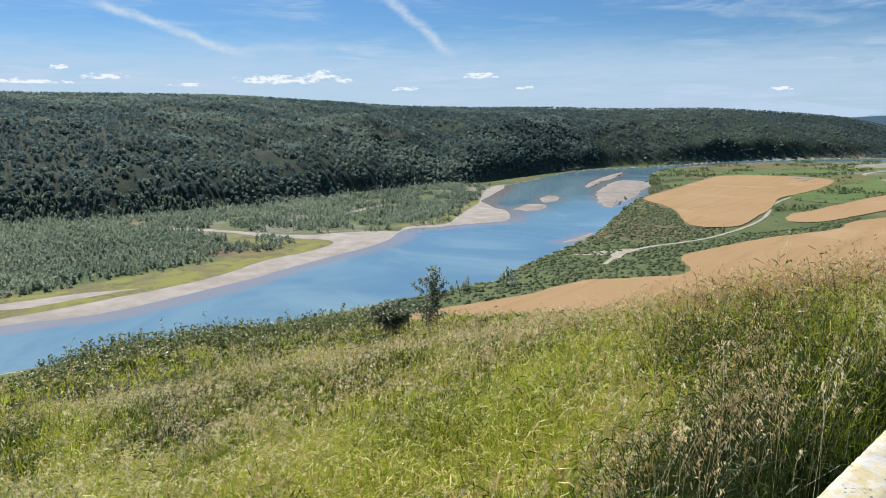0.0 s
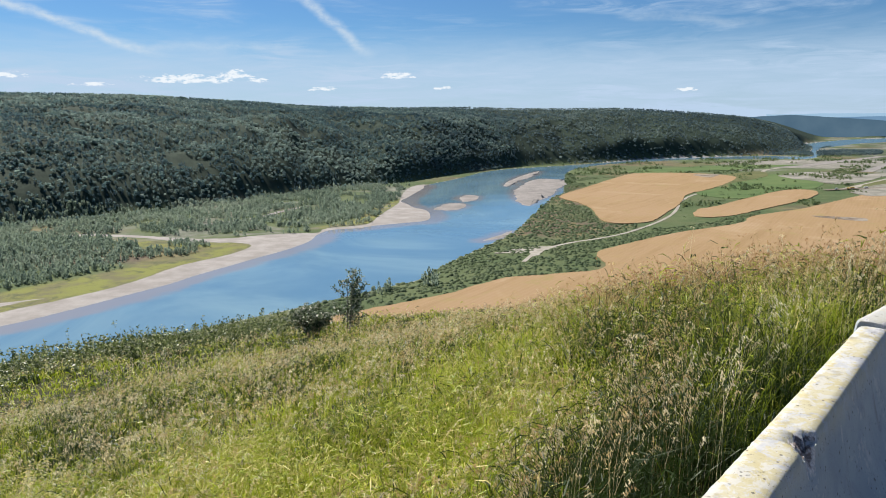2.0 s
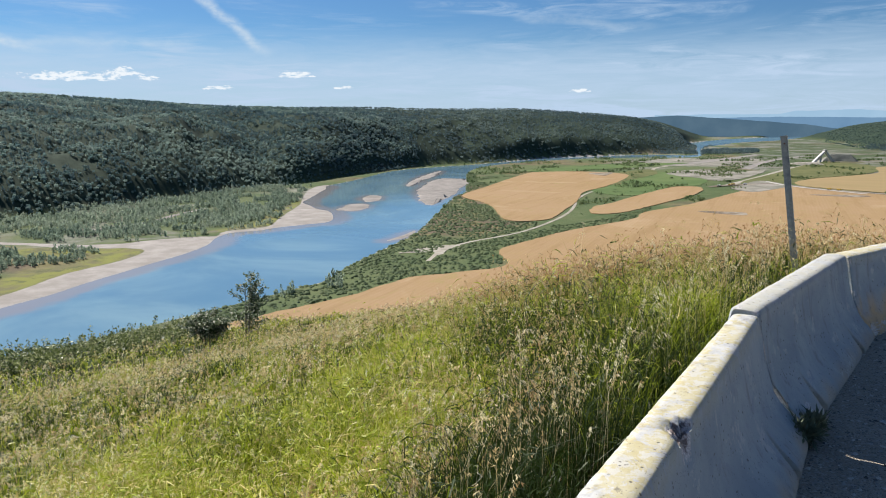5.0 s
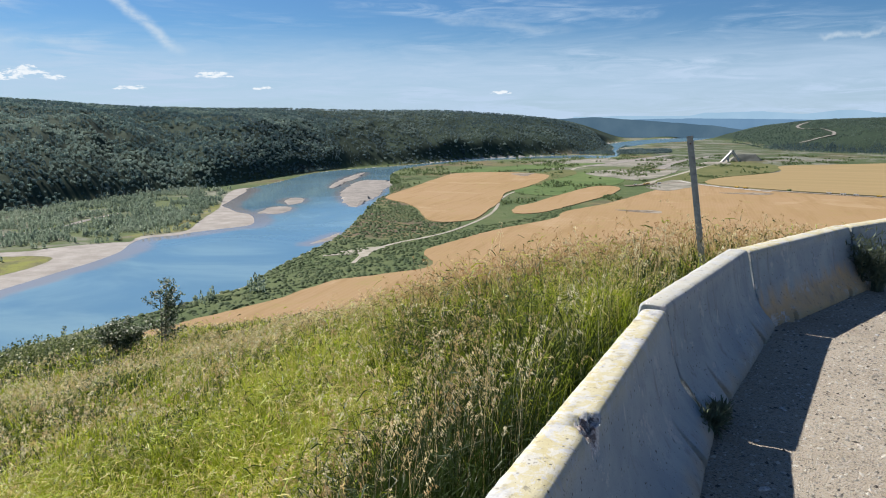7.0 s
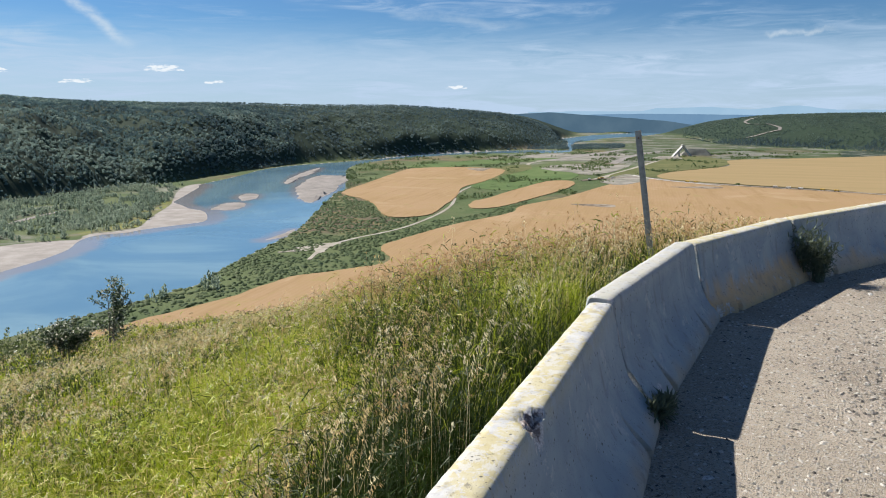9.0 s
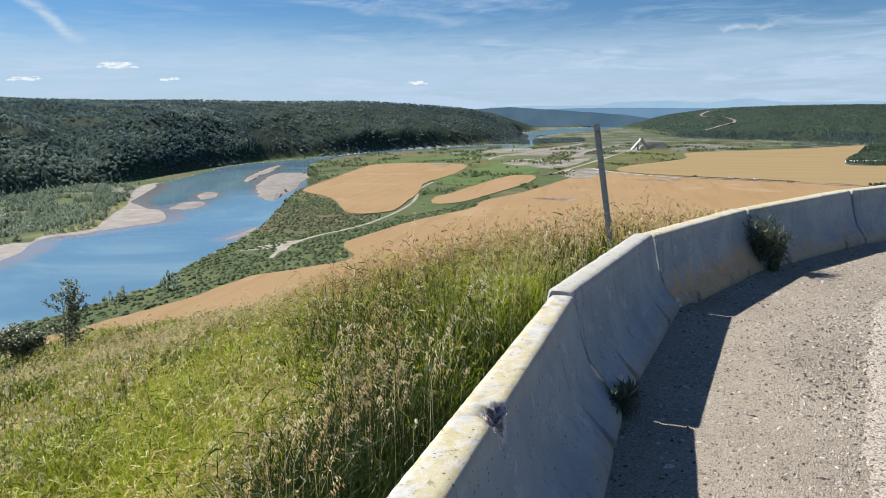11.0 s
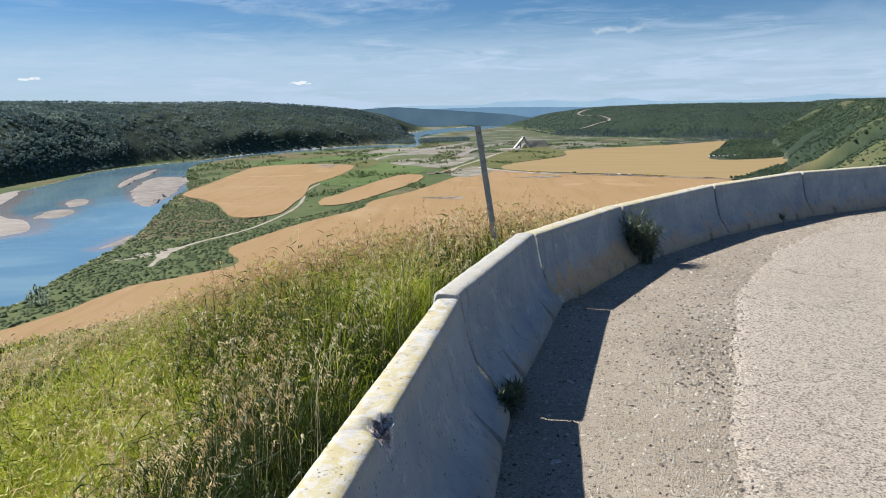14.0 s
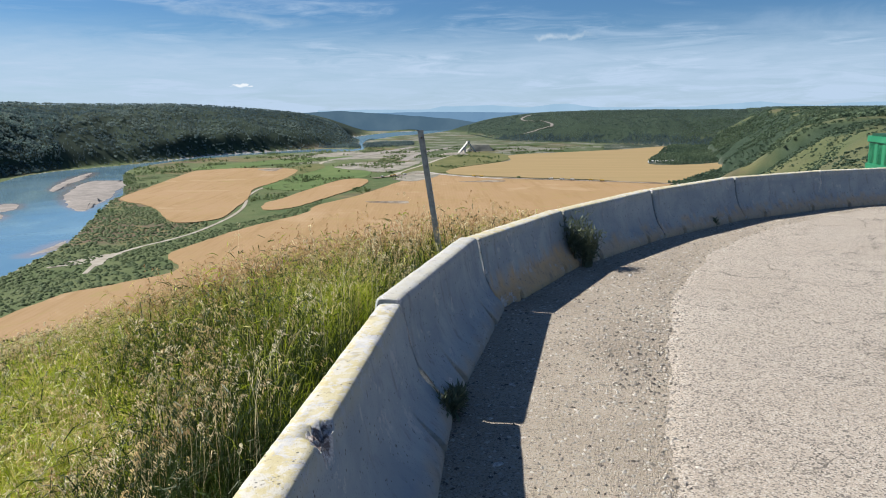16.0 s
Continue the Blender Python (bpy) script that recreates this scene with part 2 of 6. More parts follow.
# a weaker share of the haze blue in the plateau's leaf colour
PLATEAU_LEAF = leaf_mat("plateau_woods", (0.098, 0.148, 0.132), (0.128, 0.185, 0.156), (0.165, 0.222, 0.180), 0.50, 0.5)
FLANK_LEAF = leaf_mat("aspen_flank", (0.070, 0.116, 0.078), (0.104, 0.158, 0.098), (0.150, 0.205, 0.120), 0.45, 0.5)

# ---- the lie of the land ----
rng = np.random.default_rng(7)


def hashed(i, j, seed):
    n = (i.astype(np.int64) * 374761393 + j.astype(np.int64) * 668265263 + seed * 982451653) & 0x7FFFFFFF
    n = ((n ^ (n >> 13)) * 1274126177) & 0x7FFFFFFF
    return ((n ^ (n >> 16)) & 0xFFFF) / 65535.0


def value_noise(x, y, seed=0):
    i, j = np.floor(x), np.floor(y)
    u, v = x - i, y - j
    u, v = u * u * (3 - 2 * u), v * v * (3 - 2 * v)
    a, b = hashed(i, j, seed), hashed(i + 1, j, seed)
    c, d = hashed(i, j + 1, seed), hashed(i + 1, j + 1, seed)
    return (a * (1 - u) + b * u) * (1 - v) + (c * (1 - u) + d * u) * v


def fbm(x, y, seed=0, octaves=4):
    total, amp = 0.0, 0.5
    for k in range(octaves):
        total = total + amp * value_noise(x * 2**k, y * 2**k, seed + k)
        amp *= 0.5
    return total / (1 - 0.5**octaves)


def smooth(pts, steps=6, closed=False):
    """A rounded line through the points."""
    p = np.array(pts, float)
    n = len(p)
    out = []
    for i in range(n if closed else n - 1):
        a, b, c, d = (p[(i + k) % n] if closed else p[min(max(i + k, 0), n - 1)] for k in (-1, 0, 1, 2))
        for s in np.arange(steps) / steps:
            out.append(0.5 * (2 * b + (c - a) * s + (2 * a - 5 * b + 4 * c - d) * s**2 + (3 * b - a - 3 * c + d) * s**3))
    if not closed:
        out.append(p[-1])
    return np.array(out)


def line_distance(x, y, line):
    """The distance to a line of points, and the side (positive to its left)."""
    best, side = np.full(x.shape, 1e18), np.zeros(x.shape)
    for a, b in zip(line[:-1], line[1:]):
        d = b - a
        s = np.clip(((x - a[0]) * d[0] + (y - a[1]) * d[1]) / (d @ d), 0, 1)
        ex, ey = x - a[0] - s * d[0], y - a[1] - s * d[1]
        r = ex * ex + ey * ey
        near = r < best
        best = np.where(near, r, best)
        side = np.where(near, np.sign(d[0] * ey - d[1] * ex), side)
    return np.sqrt(best), side


def inside(x, y, poly):
    c = np.zeros(x.shape, bool)
    for (ax, ay), (bx, by) in zip(poly, np.roll(poly, -1, 0)):
        if ay != by:
            c ^= ((ay > y) != (by > y)) & (x < (bx - ax) * (y - ay) / (by - ay) + ax)
    return c


def poly_distance(x, y, poly):
    d, _ = line_distance(x, y, np.vstack([poly, poly[:1]]))
    return np.where(inside(x, y, poly), -d, d)


FLOOR, WATER_Z = -130.0, -131.0
# the brow above the valley, from behind on the near side away along the hills
BROW = np.array([(-400, -330), (-30, -27), (1.2, 2.55), (3.0, 4.3), (5.1, 5.85), (7.5, 6.7), (10, 7.05), (12.5, 7.1), (15.2, 6.7), (40, 3), (120, 0), (300, 50), (800, 260), (1400, 560), (2000, 900), (3000, 1500), (5000, 2700)], float)
NEAR_BANK = [(-420, 230), (-200, 395), (-80, 485), (-5, 546), (20, 568), (44, 588), (75, 651), (125, 735), (170, 813), (205, 901), (273, 1073), (318, 1186), (345, 1228), (408, 1437), (458, 1614), (526, 1782), (653, 1936), (800, 2035), (990, 2106), (1163, 2105), (1302, 2054), (1422, 2150), (1575, 2395), (1785, 2680), (1985, 2860), (2248, 3080), (2590, 3250), (3298, 3800)]
FAR_BANK = [(-640, 200), (-430, 350), (-291, 459), (-261, 473), (-233, 494), (-206, 530), (-177, 574), (-160, 599), (-144, 633), (-121, 673), (-104, 704), (-80, 744), (-60, 793), (-53, 841), (-38, 874), (-7, 881), (10, 897), (47, 915), (81, 934), (91, 983), (90, 1040), (76, 1072), (68, 1120), (60, 1161), (73, 1210), (97, 1302), (116, 1375), (122, 1425), (170, 1505), (222, 1600), (295, 1745), (380, 1835), (457, 1876), (638, 1984), (819, 2125), (927, 2177), (1100, 2218), (1277, 2231), (1412, 2172), (1562, 2412), (1765, 2705), (1830, 2850), (1990, 3110), (2250, 3330), (2591, 3577), (3298, 3887)]
near_line, far_line = smooth(NEAR_BANK, 4), smooth(FAR_BANK, 4)
RIVER = np.vstack([near_line, far_line[::-1]])
# gravel beaches and dry channels of the opposite bank, and the meadows behind them
BEACHES = [smooth(p, 3, True) for p in (
    [(-420, 330), (-280, 450), (-225, 480), (-165, 565), (-135, 625), (-95, 695), (-65, 750), (-40, 800), (-35, 855), (0, 870), (55, 900), (95, 925), (105, 985), (100, 1045), (85, 1080), (80, 1160), (100, 1270), (125, 1370), (135, 1430), (112, 1432), (90, 1380), (72, 1290), (61, 1192), (52, 1114), (23, 996), (3, 906), (-45, 884), (-54, 852), (-83, 847), (-122, 838), (-146, 824), (-186, 826), (-237, 849), (-292, 873), (-345, 880), (-345, 869), (-292, 859), (-237, 835), (-200, 808), (-141, 793), (-119, 773), (-124, 742), (-138, 715), (-168, 672), (-192, 606), (-215, 568), (-245, 532), (-270, 502), (-292, 480), (-345, 430), (-450, 360)],
    [(-345, 492), (-300, 500), (-287, 513), (-259, 543), (-240, 562), (-262, 552), (-287, 540), (-321, 513), (-350, 500)],
)]
MEADOWS = [smooth(p, 3, True) for p in (
    [(-420, 470), (-331, 530), (-301, 560), (-267, 606), (-233, 645), (-196, 700), (-161, 742), (-127, 785), (-118, 765), (-124, 738), (-140, 712), (-168, 668), (-192, 602), (-215, 564), (-245, 528), (-270, 499), (-292, 478), (-400, 400)],
    [(-345, 862), (-254, 838), (-200, 806), (-141, 794), (-150, 770), (-205, 760), (-250, 800)],
    [(-80, 872), (-45, 882), (3, 904), (23, 994), (52, 1112), (61, 1192), (8, 1047), (-15, 942)],
)]

# the hills beyond, by direction: degrees, distance of the foot, distance of the top, degrees of the skyline
HILLS = np.array([(-180, 3800, 4300, -0.3), (-75, 1300, 2000, 1.6), (-45, 1050, 1650, 2.0), (-31.6, 1083, 1640, 2.02), (-24.6, 1064, 1650, 1.97), (-20.2, 1078, 1690, 1.95), (-15.5, 1118, 1720, 1.85), (-12.2, 1172, 1750, 1.62), (-8, 1240, 1800, 1.36), (-3.7, 1335, 1880, 1.02),
                  (2.9, 1480, 2000, 0.83), (8, 1735, 2230, 0.82), (12.8, 1965, 2470, 0.64), (19.6, 2155, 2750, 0.63), (23.4, 2310, 2900, 0.42), (26.2, 2440, 3000, 0.14), (28.6, 2560, 3120, -0.06), (30.6, 2680, 3200, -0.60), (32.3, 2800, 3300, -1.45), (33.4, 2950, 3400, -2.0), (34.6, 3500, 3900, -1.9), (36, 4100, 4500, -1.4), (38.5, 4300, 4600, -1.4), (41.2, 4250, 4600, -1.3),
                  (42.5, 3600, 4300, -0.75), (44.6, 3150, 3900, -0.50), (46.8, 3080, 3750, -0.20), (51, 3000, 3650, -0.06), (57, 2780, 3500, -0.02), (62, 2700, 3400, -0.05), (68, 2700, 3400, 0.0), (80, 2700, 3400, 0.0), (100, 3800, 4300, -0.3), (180, 3800, 4300, -0.3)])
TREE_TOP = 9.0


def hill_rows(az):
    fine = np.arange(-180, 180.01, 0.5)
    rows = []
    for k in (1, 2, 3):
        v = np.interp(fine, HILLS[:, 0], HILLS[:, k])
        v = np.convolve(np.pad(v, 3, mode="edge"), np.array([1, 2, 3, 4, 3, 2, 1]) / 16, "valid")
        rows.append(np.interp(az, fine, v))
    rows[1] = rows[0] + (rows[1] - rows[0]) * 1.45
    return rows


def brow_distance(x, y):
    d, side = line_distance(x, y, BROW)
    return d * side


def slope_drop(q):
    """How far the ground has fallen q metres out from the brow."""
    a = np.clip(q - 0.15, 0, 38)
    b = np.clip(q - 38.15, 0, None)
    drop = 0.291 * a + np.where(b < 20, 0.291 * b + 0.33 * b * b / 40, 0.291 * 20 + 3.3 + 0.615 * (b - 20))
    k = 130.0
    return np.where(drop < 115, drop, k - 15 * np.exp(-np.clip(drop - 115, 0, None) / 15))


def road_z(x, y):
    """The lookout's surface, rising a little along the curve."""
    return np.interp(np.asarray(x), [-30, 1, 2.7, 3.4, 5.4, 7.6, 10, 12.5, 15, 40], [-0.18, -0.17, -0.145, -0.115, -0.03, 0.0, 0.03, 0.06, 0.07, 0.10])


def land(x, y):
    """Height of the ground, and what grows on it: beach, wood and dryness, 0 to 1."""
    x, y = np.asarray(x, float), np.asarray(y, float)
    d, az = np.hypot(x, y), np.degrees(np.arctan2(x, y))
    away = np.clip((d - 120) / 300, 0, 1)
    q = brow_distance(x, y)
    gully = (fbm(x / 260, y / 260, 3) - 0.5) * 150 + (fbm(x / 70, y / 70, 5) - 0.5) * 45
    q2 = q + away * gully * np.clip(q / 60, 0, 1) * np.clip((260 - q) / 60, 0, 1)
    # ribs running down the flank, with gullies between them, and a hollow beside the mown field
    rib = value_noise((0.88 * x + 0.47 * y) / 105 + 0.7 * fbm(x / 220, y / 220, 63), q / 420, 62)
    flank_side = (az > 50) & (d > 600) & (d < 3300)
    q2 = q2 - flank_side * 48 * (rib - 0.5) * np.clip((q - 15) / 60, 0, 1) * np.clip((250 - q) / 60, 0, 1)
    q2 = q2 + 110 * np.exp(-((x - 1210)**2 + (y - 660)**2) / 230**2) * np.clip(q / 120, 0, 1)
    z = -slope_drop(q2) - 0.08
    rough = (fbm(x / 3.0, y / 3.0, 9) - 0.5) * 0.5 + (fbm(x / 14, y / 14, 10) - 0.5) * 1.6 * np.clip(q / 25, 0, 1)
    z = z + rough * np.clip((q - 0.5) / 5, 0, 1) * np.clip((130 + z) / 10, 0, 1)
    z = z + (road_z(x, y) - 0.02) * np.clip((3 - q) / 3, 0, 1) * (d < 60)
    foot, top, sky = hill_rows(az)
    u = (d - foot) / (top - foot)
    high = 132 + top * np.tan(np.radians(sky)) - TREE_TOP
    g = np.interp(u, [0, 0.025, 0.060, 0.12, 0.20, 0.45, 0.7, 1.0, 1.6], [0, 0.07, 0.17, 0.28, 0.39, 0.67, 0.85, 1.0, 1.0])
    folds = (fbm(az / 3.2 + u * 0.8, u * 1.3, 21, 4) - 0.5) * np.clip(0.24 + (az + 16) * 0.02, 0.22, 0.46) * np.sin(np.clip(u * 1.3, 0, 1) * math.pi) + (fbm(x / 60, y / 60, 23) - 0.5) * 0.10 * np.clip(u * 4, 0, 1) * np.clip((1.02 - u) * 4, 0, 1)
    hill = high * np.clip(g + np.where(u > 0, folds, 0), 0, 2)
    hill = np.where(u > 0, hill, 0)
    valley = q > 60
    dn, _ = line_distance(x, y, near_line)
    df, _ = line_distance(x, y, far_line)
    wet = inside(x, y, RIVER)
    shore = np.minimum(dn, df)
    hill = np.where(wet, 0, hill * np.clip((shore - 4) / 50, 0, 1))
    bank = np.where(wet, -np.clip(shore * 0.08, 0, 2.2) - 1.0, np.clip(shore * 0.05, 0, 1.0) - 1.0)
    floor = FLOOR + bank + (fbm(x / 40, y / 40, 31) - 0.5) * 0.5 * np.clip((shore - 20) / 30, 0, 1)
    base = np.where(valley, floor + np.clip(hill, 0, None), -1e9)
    z = np.where(valley & (z < FLOOR + 8), np.maximum(np.maximum(z, FLOOR - 4), base), np.maximum(z, base))
    z = np.where(valley & (hill <= 0) & (q2 > 215), floor, z)
    beach = np.where(wet, 1.0, np.clip(0.42 - df / 14, 0, 1)) * valley
    bank_side = ~wet & (x < 160) & (y < 1460) & (y > 300) & (df < dn)
    for poly in BEACHES:
        near = bank_side & (x > poly[:, 0].min() - 12) & (x < poly[:, 0].max() + 12)
        if near.any():
            beach[near] = np.maximum(beach[near], np.clip(0.5 - poly_distance(x[near], y[near], poly) / 9, 0, 1))
    beach = np.where((dn < df) & ~wet, np.clip(0.45 - dn / 8, 0, 1) * valley, beach)
    beach = beach * np.clip(1 - hill / 4, 0, 1)
    wood = np.clip(hill / 12, 0, 1)
    wood = np.where(wood > 0, wood, np.clip((fbm(x / 160, y / 160, 51) - 0.47) * 8, 0, 1) * (q < 235) * (q > 70) * (d > 200))
    dry = np.where(valley, np.clip((fbm(x / 120, y / 120, 61) - 0.52) * 5, 0, 1), 0.25) * (1 - beach)
    wood = np.where((q > -250) & (q < 240) & (d > 150), np.maximum(wood, np.clip(d / 500, 0.80, 1.0)), wood)
    wood = np.where((az > 44) & (d > 1100) & ((d < 1950) | (q < 330) | (hill > 3)), 1.0, wood)
    bare = (az > 50) & (d > 150) & (d < 3000) & (q < 260) & (q > -250)
    ridge_line = np.clip((fbm((x - y * 0.4) / 90, (y + x * 0.3) / 30, 53) - 0.63) * 8, 0, 0.8)
    ridge_line = np.where((az > 60) & (d < 510 + 70 * fbm(x / 40, y / 40, 55)), 0.42 + 0.50 * fbm(x / 24, y / 24, 57), ridge_line) * bare
    crest = flank_side * np.clip((rib - 0.66) * 9, 0, 0.9) * np.clip((q - 12) / 25, 0, 1) * np.clip((215 - q) / 70, 0, 1) * np.clip(3.2 * fbm(x / 50, y / 50, 64) - 0.7, 0, 1)
    ridge_line = np.maximum(ridge_line, crest)
    wood = wood * (1 - ridge_line)
    dry = np.maximum(dry * ~bare, ridge_line * np.clip(1.3 * fbm(x / 60, y / 60, 59), 0.3, 0.9))
    wood = np.where(valley & (az > 52) & (d > 1100) & (d < 2800), 1.0, wood)
    wood = np.where(valley & (d > 1950) & (az > 36) & (az < 52) & (hill < 3) & (z < FLOOR + 3), 0.35, wood)
    return z, beach, wood, dry


def np_mesh(name, verts, tris, material, values=None, flat=True):
    """A mesh from arrays of corners and triangles (or quads)."""
    me = bpy.data.meshes.new(name)
    n, k = tris.shape
    me.vertices.add(len(verts))
    me.vertices.foreach_set("co", np.ascontiguousarray(verts, np.float32).ravel())
    me.loops.add(n * k)
    me.loops.foreach_set("vertex_index", np.ascontiguousarray(tris, np.int32).ravel())
    me.polygons.add(n)
    me.polygons.foreach_set("loop_start", np.arange(0, n * k, k, dtype=np.int32))
    me.polygons.foreach_set("use_smooth", np.full(n, not flat))
    for key, v in (values or {}).items():
        me.attributes.new(key, "FLOAT", "POINT").data.foreach_set("value", np.ascontiguousarray(v, np.float32))
    me.update(calc_edges=True)
    me.materials.append(material)
    return me


def build_ground():
    az = np.concatenate([np.arange(-40, -34, 0.3), np.arange(-34, 9, 0.19), np.arange(9, 74, 0.28), np.arange(74, 320, 4.0)])
    r = np.concatenate([np.geomspace(0.4, 60, 110, endpoint=False), np.geomspace(60, 420, 40, endpoint=False), np.geomspace(420, 2700, 180, endpoint=False), np.geomspace(2700, 4950, 55)])
    A, Rr = np.meshgrid(np.radians(az), r, indexing="ij")
    x, y = Rr * np.sin(A), Rr * np.cos(A)
    z, beach, wood, dry = land(x.ravel(), y.ravel())
    verts = np.column_stack([x.ravel(), y.ravel(), z])
    fx, fy = x.ravel(), y.ravel()
    meadow = np.zeros(len(fx))
    for poly in MEADOWS:
        near = (fx > -420) & (fx < 80) & (fy > 380) & (fy < 1220)
        meadow[near] = np.maximum(meadow[near], np.clip(0.5 - poly_distance(fx[near], fy[near], poly) / 10, 0, 1))
    dist, turn = np.hypot(fx, fy), np.degrees(np.arctan2(fx, fy))
    flats = np.clip((turn - 22) / 5, 0, 1) * np.clip((dist - 1750) / 200, 0, 1) * (z < FLOOR + 2) * (brow_distance(fx, fy) > 200)
    flats = np.maximum(flats, 0.8 * (turn < 5) * (turn > -34) * (dist > 850) * (dist < 1420) * (z < FLOOR + 2))
    na, nr = len(az), len(r)
    i, j = np.meshgrid(np.arange(na), np.arange(nr - 1), indexing="ij")
    i2 = (i + 1) % na
    quads = np.stack([i * nr + j, i * nr + j + 1, i2 * nr + j + 1, i2 * nr + j], -1).reshape(-1, 4)
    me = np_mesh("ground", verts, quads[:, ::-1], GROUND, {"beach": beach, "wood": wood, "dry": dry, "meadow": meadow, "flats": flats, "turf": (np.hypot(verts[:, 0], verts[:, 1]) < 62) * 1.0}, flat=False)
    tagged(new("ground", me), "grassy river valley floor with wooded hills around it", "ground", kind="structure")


build_ground()


def sheet(name, poly, z, material, thick=0.0, ragged=0.0, step=0.0):
    """A flat sheet over an outline, with a skirt of that thickness."""
    p = np.array(poly, float)
    if ragged:
        e = np.roll(p, -1, 0) - p
        n = np.column_stack([e[:, 1], -e[:, 0]]) / (np.hypot(e[:, 0], e[:, 1])[:, None] + 1e-9)
        p = p + n * ((fbm(p[:, 0] / step, p[:, 1] / step, 77) - 0.5) * 2 * ragged)[:, None]
    bm = bmesh.new()
    zs = z(p[:, 0], p[:, 1]) if callable(z) else np.full(len(p), z)
    top = [bm.verts.new((*q, h)) for q, h in zip(p, zs)]
    f = bm.faces.new(top)
    if f.calc_area() and f.normal.z < 0:
        f.normal_flip()
    if thick:
        low = [bm.verts.new((*q, h - thick)) for q, h in zip(p, zs)]
        for k in range(len(p)):
            m = (k + 1) % len(p)
            bm.faces.new((top[k], top[m], low[m], low[k]))
    bmesh.ops.triangulate(bm, faces=[f])
    bmesh.ops.recalc_face_normals(bm, faces=bm.faces[:])
    me = bpy.data.meshes.new(name)
    bm.to_mesh(me)
    bm.free()
    me.materials.append(material)
    return new(name, me)


def ribbon(name, pts, width, z, material, steps=6):
    line = smooth(pts, steps)
    t = np.gradient(line, axis=0)
    n = np.column_stack([-t[:, 1], t[:, 0]]) / np.hypot(t[:, 0], t[:, 1])[:, None]
    w = width * (0.8 + 0.4 * fbm(line[:, 0] / 15, line[:, 1] / 15, 88))[:, None] / 2
    zs = z(line[:, 0], line[:, 1])[:, None] if callable(z) else np.full((len(line), 1), z)
    verts = np.vstack([np.hstack([line + n * w, zs]), np.hstack([line - n * w, zs])])
    k = len(line)
    i = np.arange(k - 1)
    return new(name, np_mesh(name, verts, np.stack([i, i + k, i + k + 1, i + 1], -1), material, flat=False))



# ---- fields, bars and tracks on the valley floor ----
FIELDS = {
    "large": ([(-40, 455), (-9, 484), (9, 497), (60, 528), (110, 573), (151, 584), (207, 602), (225, 673), (261, 709), (314, 751), (363, 785), (459, 837), (507, 892), (630, 965), (836, 1120), (900, 1165), (945, 1150), (985, 993), (1066, 841), (1119, 734), (900, 560), (560, 470), (240, 420)], CROP, "ripe golden grain field below the slope"),
    "north": ([(1125, 742), (1091, 861), (1010, 1019), (980, 1165), (1090, 1262), (1333, 1346), (1503, 1506), (1715, 1487), (1959, 1460), (2208, 1456), (1788, 1215), (1489, 1026), (1573, 943), (1800, 937), (1387, 817)], CROP_PALE, "pale mown grain field beside the wooded hill"),
    "west": ([(326, 1175), (410, 1309), (569, 1549), (630, 1611), (739, 1594), (795, 1494), (737, 1386), (630, 1253), (541, 1161), (480, 1052), (394, 918), (358, 869), (324, 856), (303, 874), (308, 927), (327, 1017), (328, 1081)], CROP, "golden grain field with rounded corners by the river"),
    "strip": ([(434, 904), (468, 970), (512, 1003), (728, 1191), (778, 1174), (702, 1074), (571, 969), (475, 898)], CROP, "narrow golden grain field between green hedges"),
}
field_lines = {}
for key, (pts, m, label) in FIELDS.items():
    line = smooth(pts, 8, True)
    field_lines[key] = line
    tagged(sheet("grain_field", line, FLOOR + 0.85, m, 1.6, 2.5, 9.0), label, "field", kind="structure")

BARS = {
    "a": [(275, 1398), (300, 1475), (322, 1536), (391, 1679), (430, 1742), (395, 1639), (331, 1500), (280, 1378)],
    "b": [(268, 1270), (304, 1380), (363, 1509), (398, 1520), (424, 1470), (410, 1400), (369, 1338), (317, 1203), (279, 1132), (250, 1070), (244, 1111), (252, 1190)],
    "c": [(106, 1055), (122, 1105), (148, 1120), (155, 1090), (135, 1040), (112, 1030)],
    "d": [(156, 1185), (176, 1230), (191, 1206), (181, 1158), (162, 1142)],
    "e": [(125, 766), (150, 800), (172, 829), (166, 806), (148, 778)],
}


def gravel_bar(pts):
    rim = smooth(pts, 7, True)
    c = rim.mean(0)
    wide = min(22.0, 0.45 * float(np.ptp(rim[:, 0])))
    rings = []
    for s, h in ((1.10, -0.3), (1.0, 0.02), (0.8, 0.2), (0.5, 0.35), (0.2, 0.4)):
        p = c + (rim - c) * s
        p = p + (fbm(p[:, :1] / 22, p[:, 1:] / 22, 5, 5) - 0.5) * wide * s
        rings.append(np.hstack([p, np.full((len(p), 1), WATER_Z + h)]))
    n = len(rim)
    verts = np.vstack(rings + [np.array([[*c, WATER_Z + 0.42]])])
    faces = []
    for k in range(4):
        for i in range(n):
            a, b = k * n + i, k * n + (i + 1) % n
            faces += [(a, b, b + n), (a, b + n, a + n)]
    faces += [(4 * n + i, 4 * n + (i + 1) % n, 5 * n) for i in range(n)]
    ob = new("gravel_bar", np_mesh("gravel_bar", verts, np.array(faces), SAND, flat=False))
    return tagged(ob, "low pale gravel bar in the river", "gravel bar", "river bars", "structure")


for pts in BARS.values():
    gravel_bar(pts)


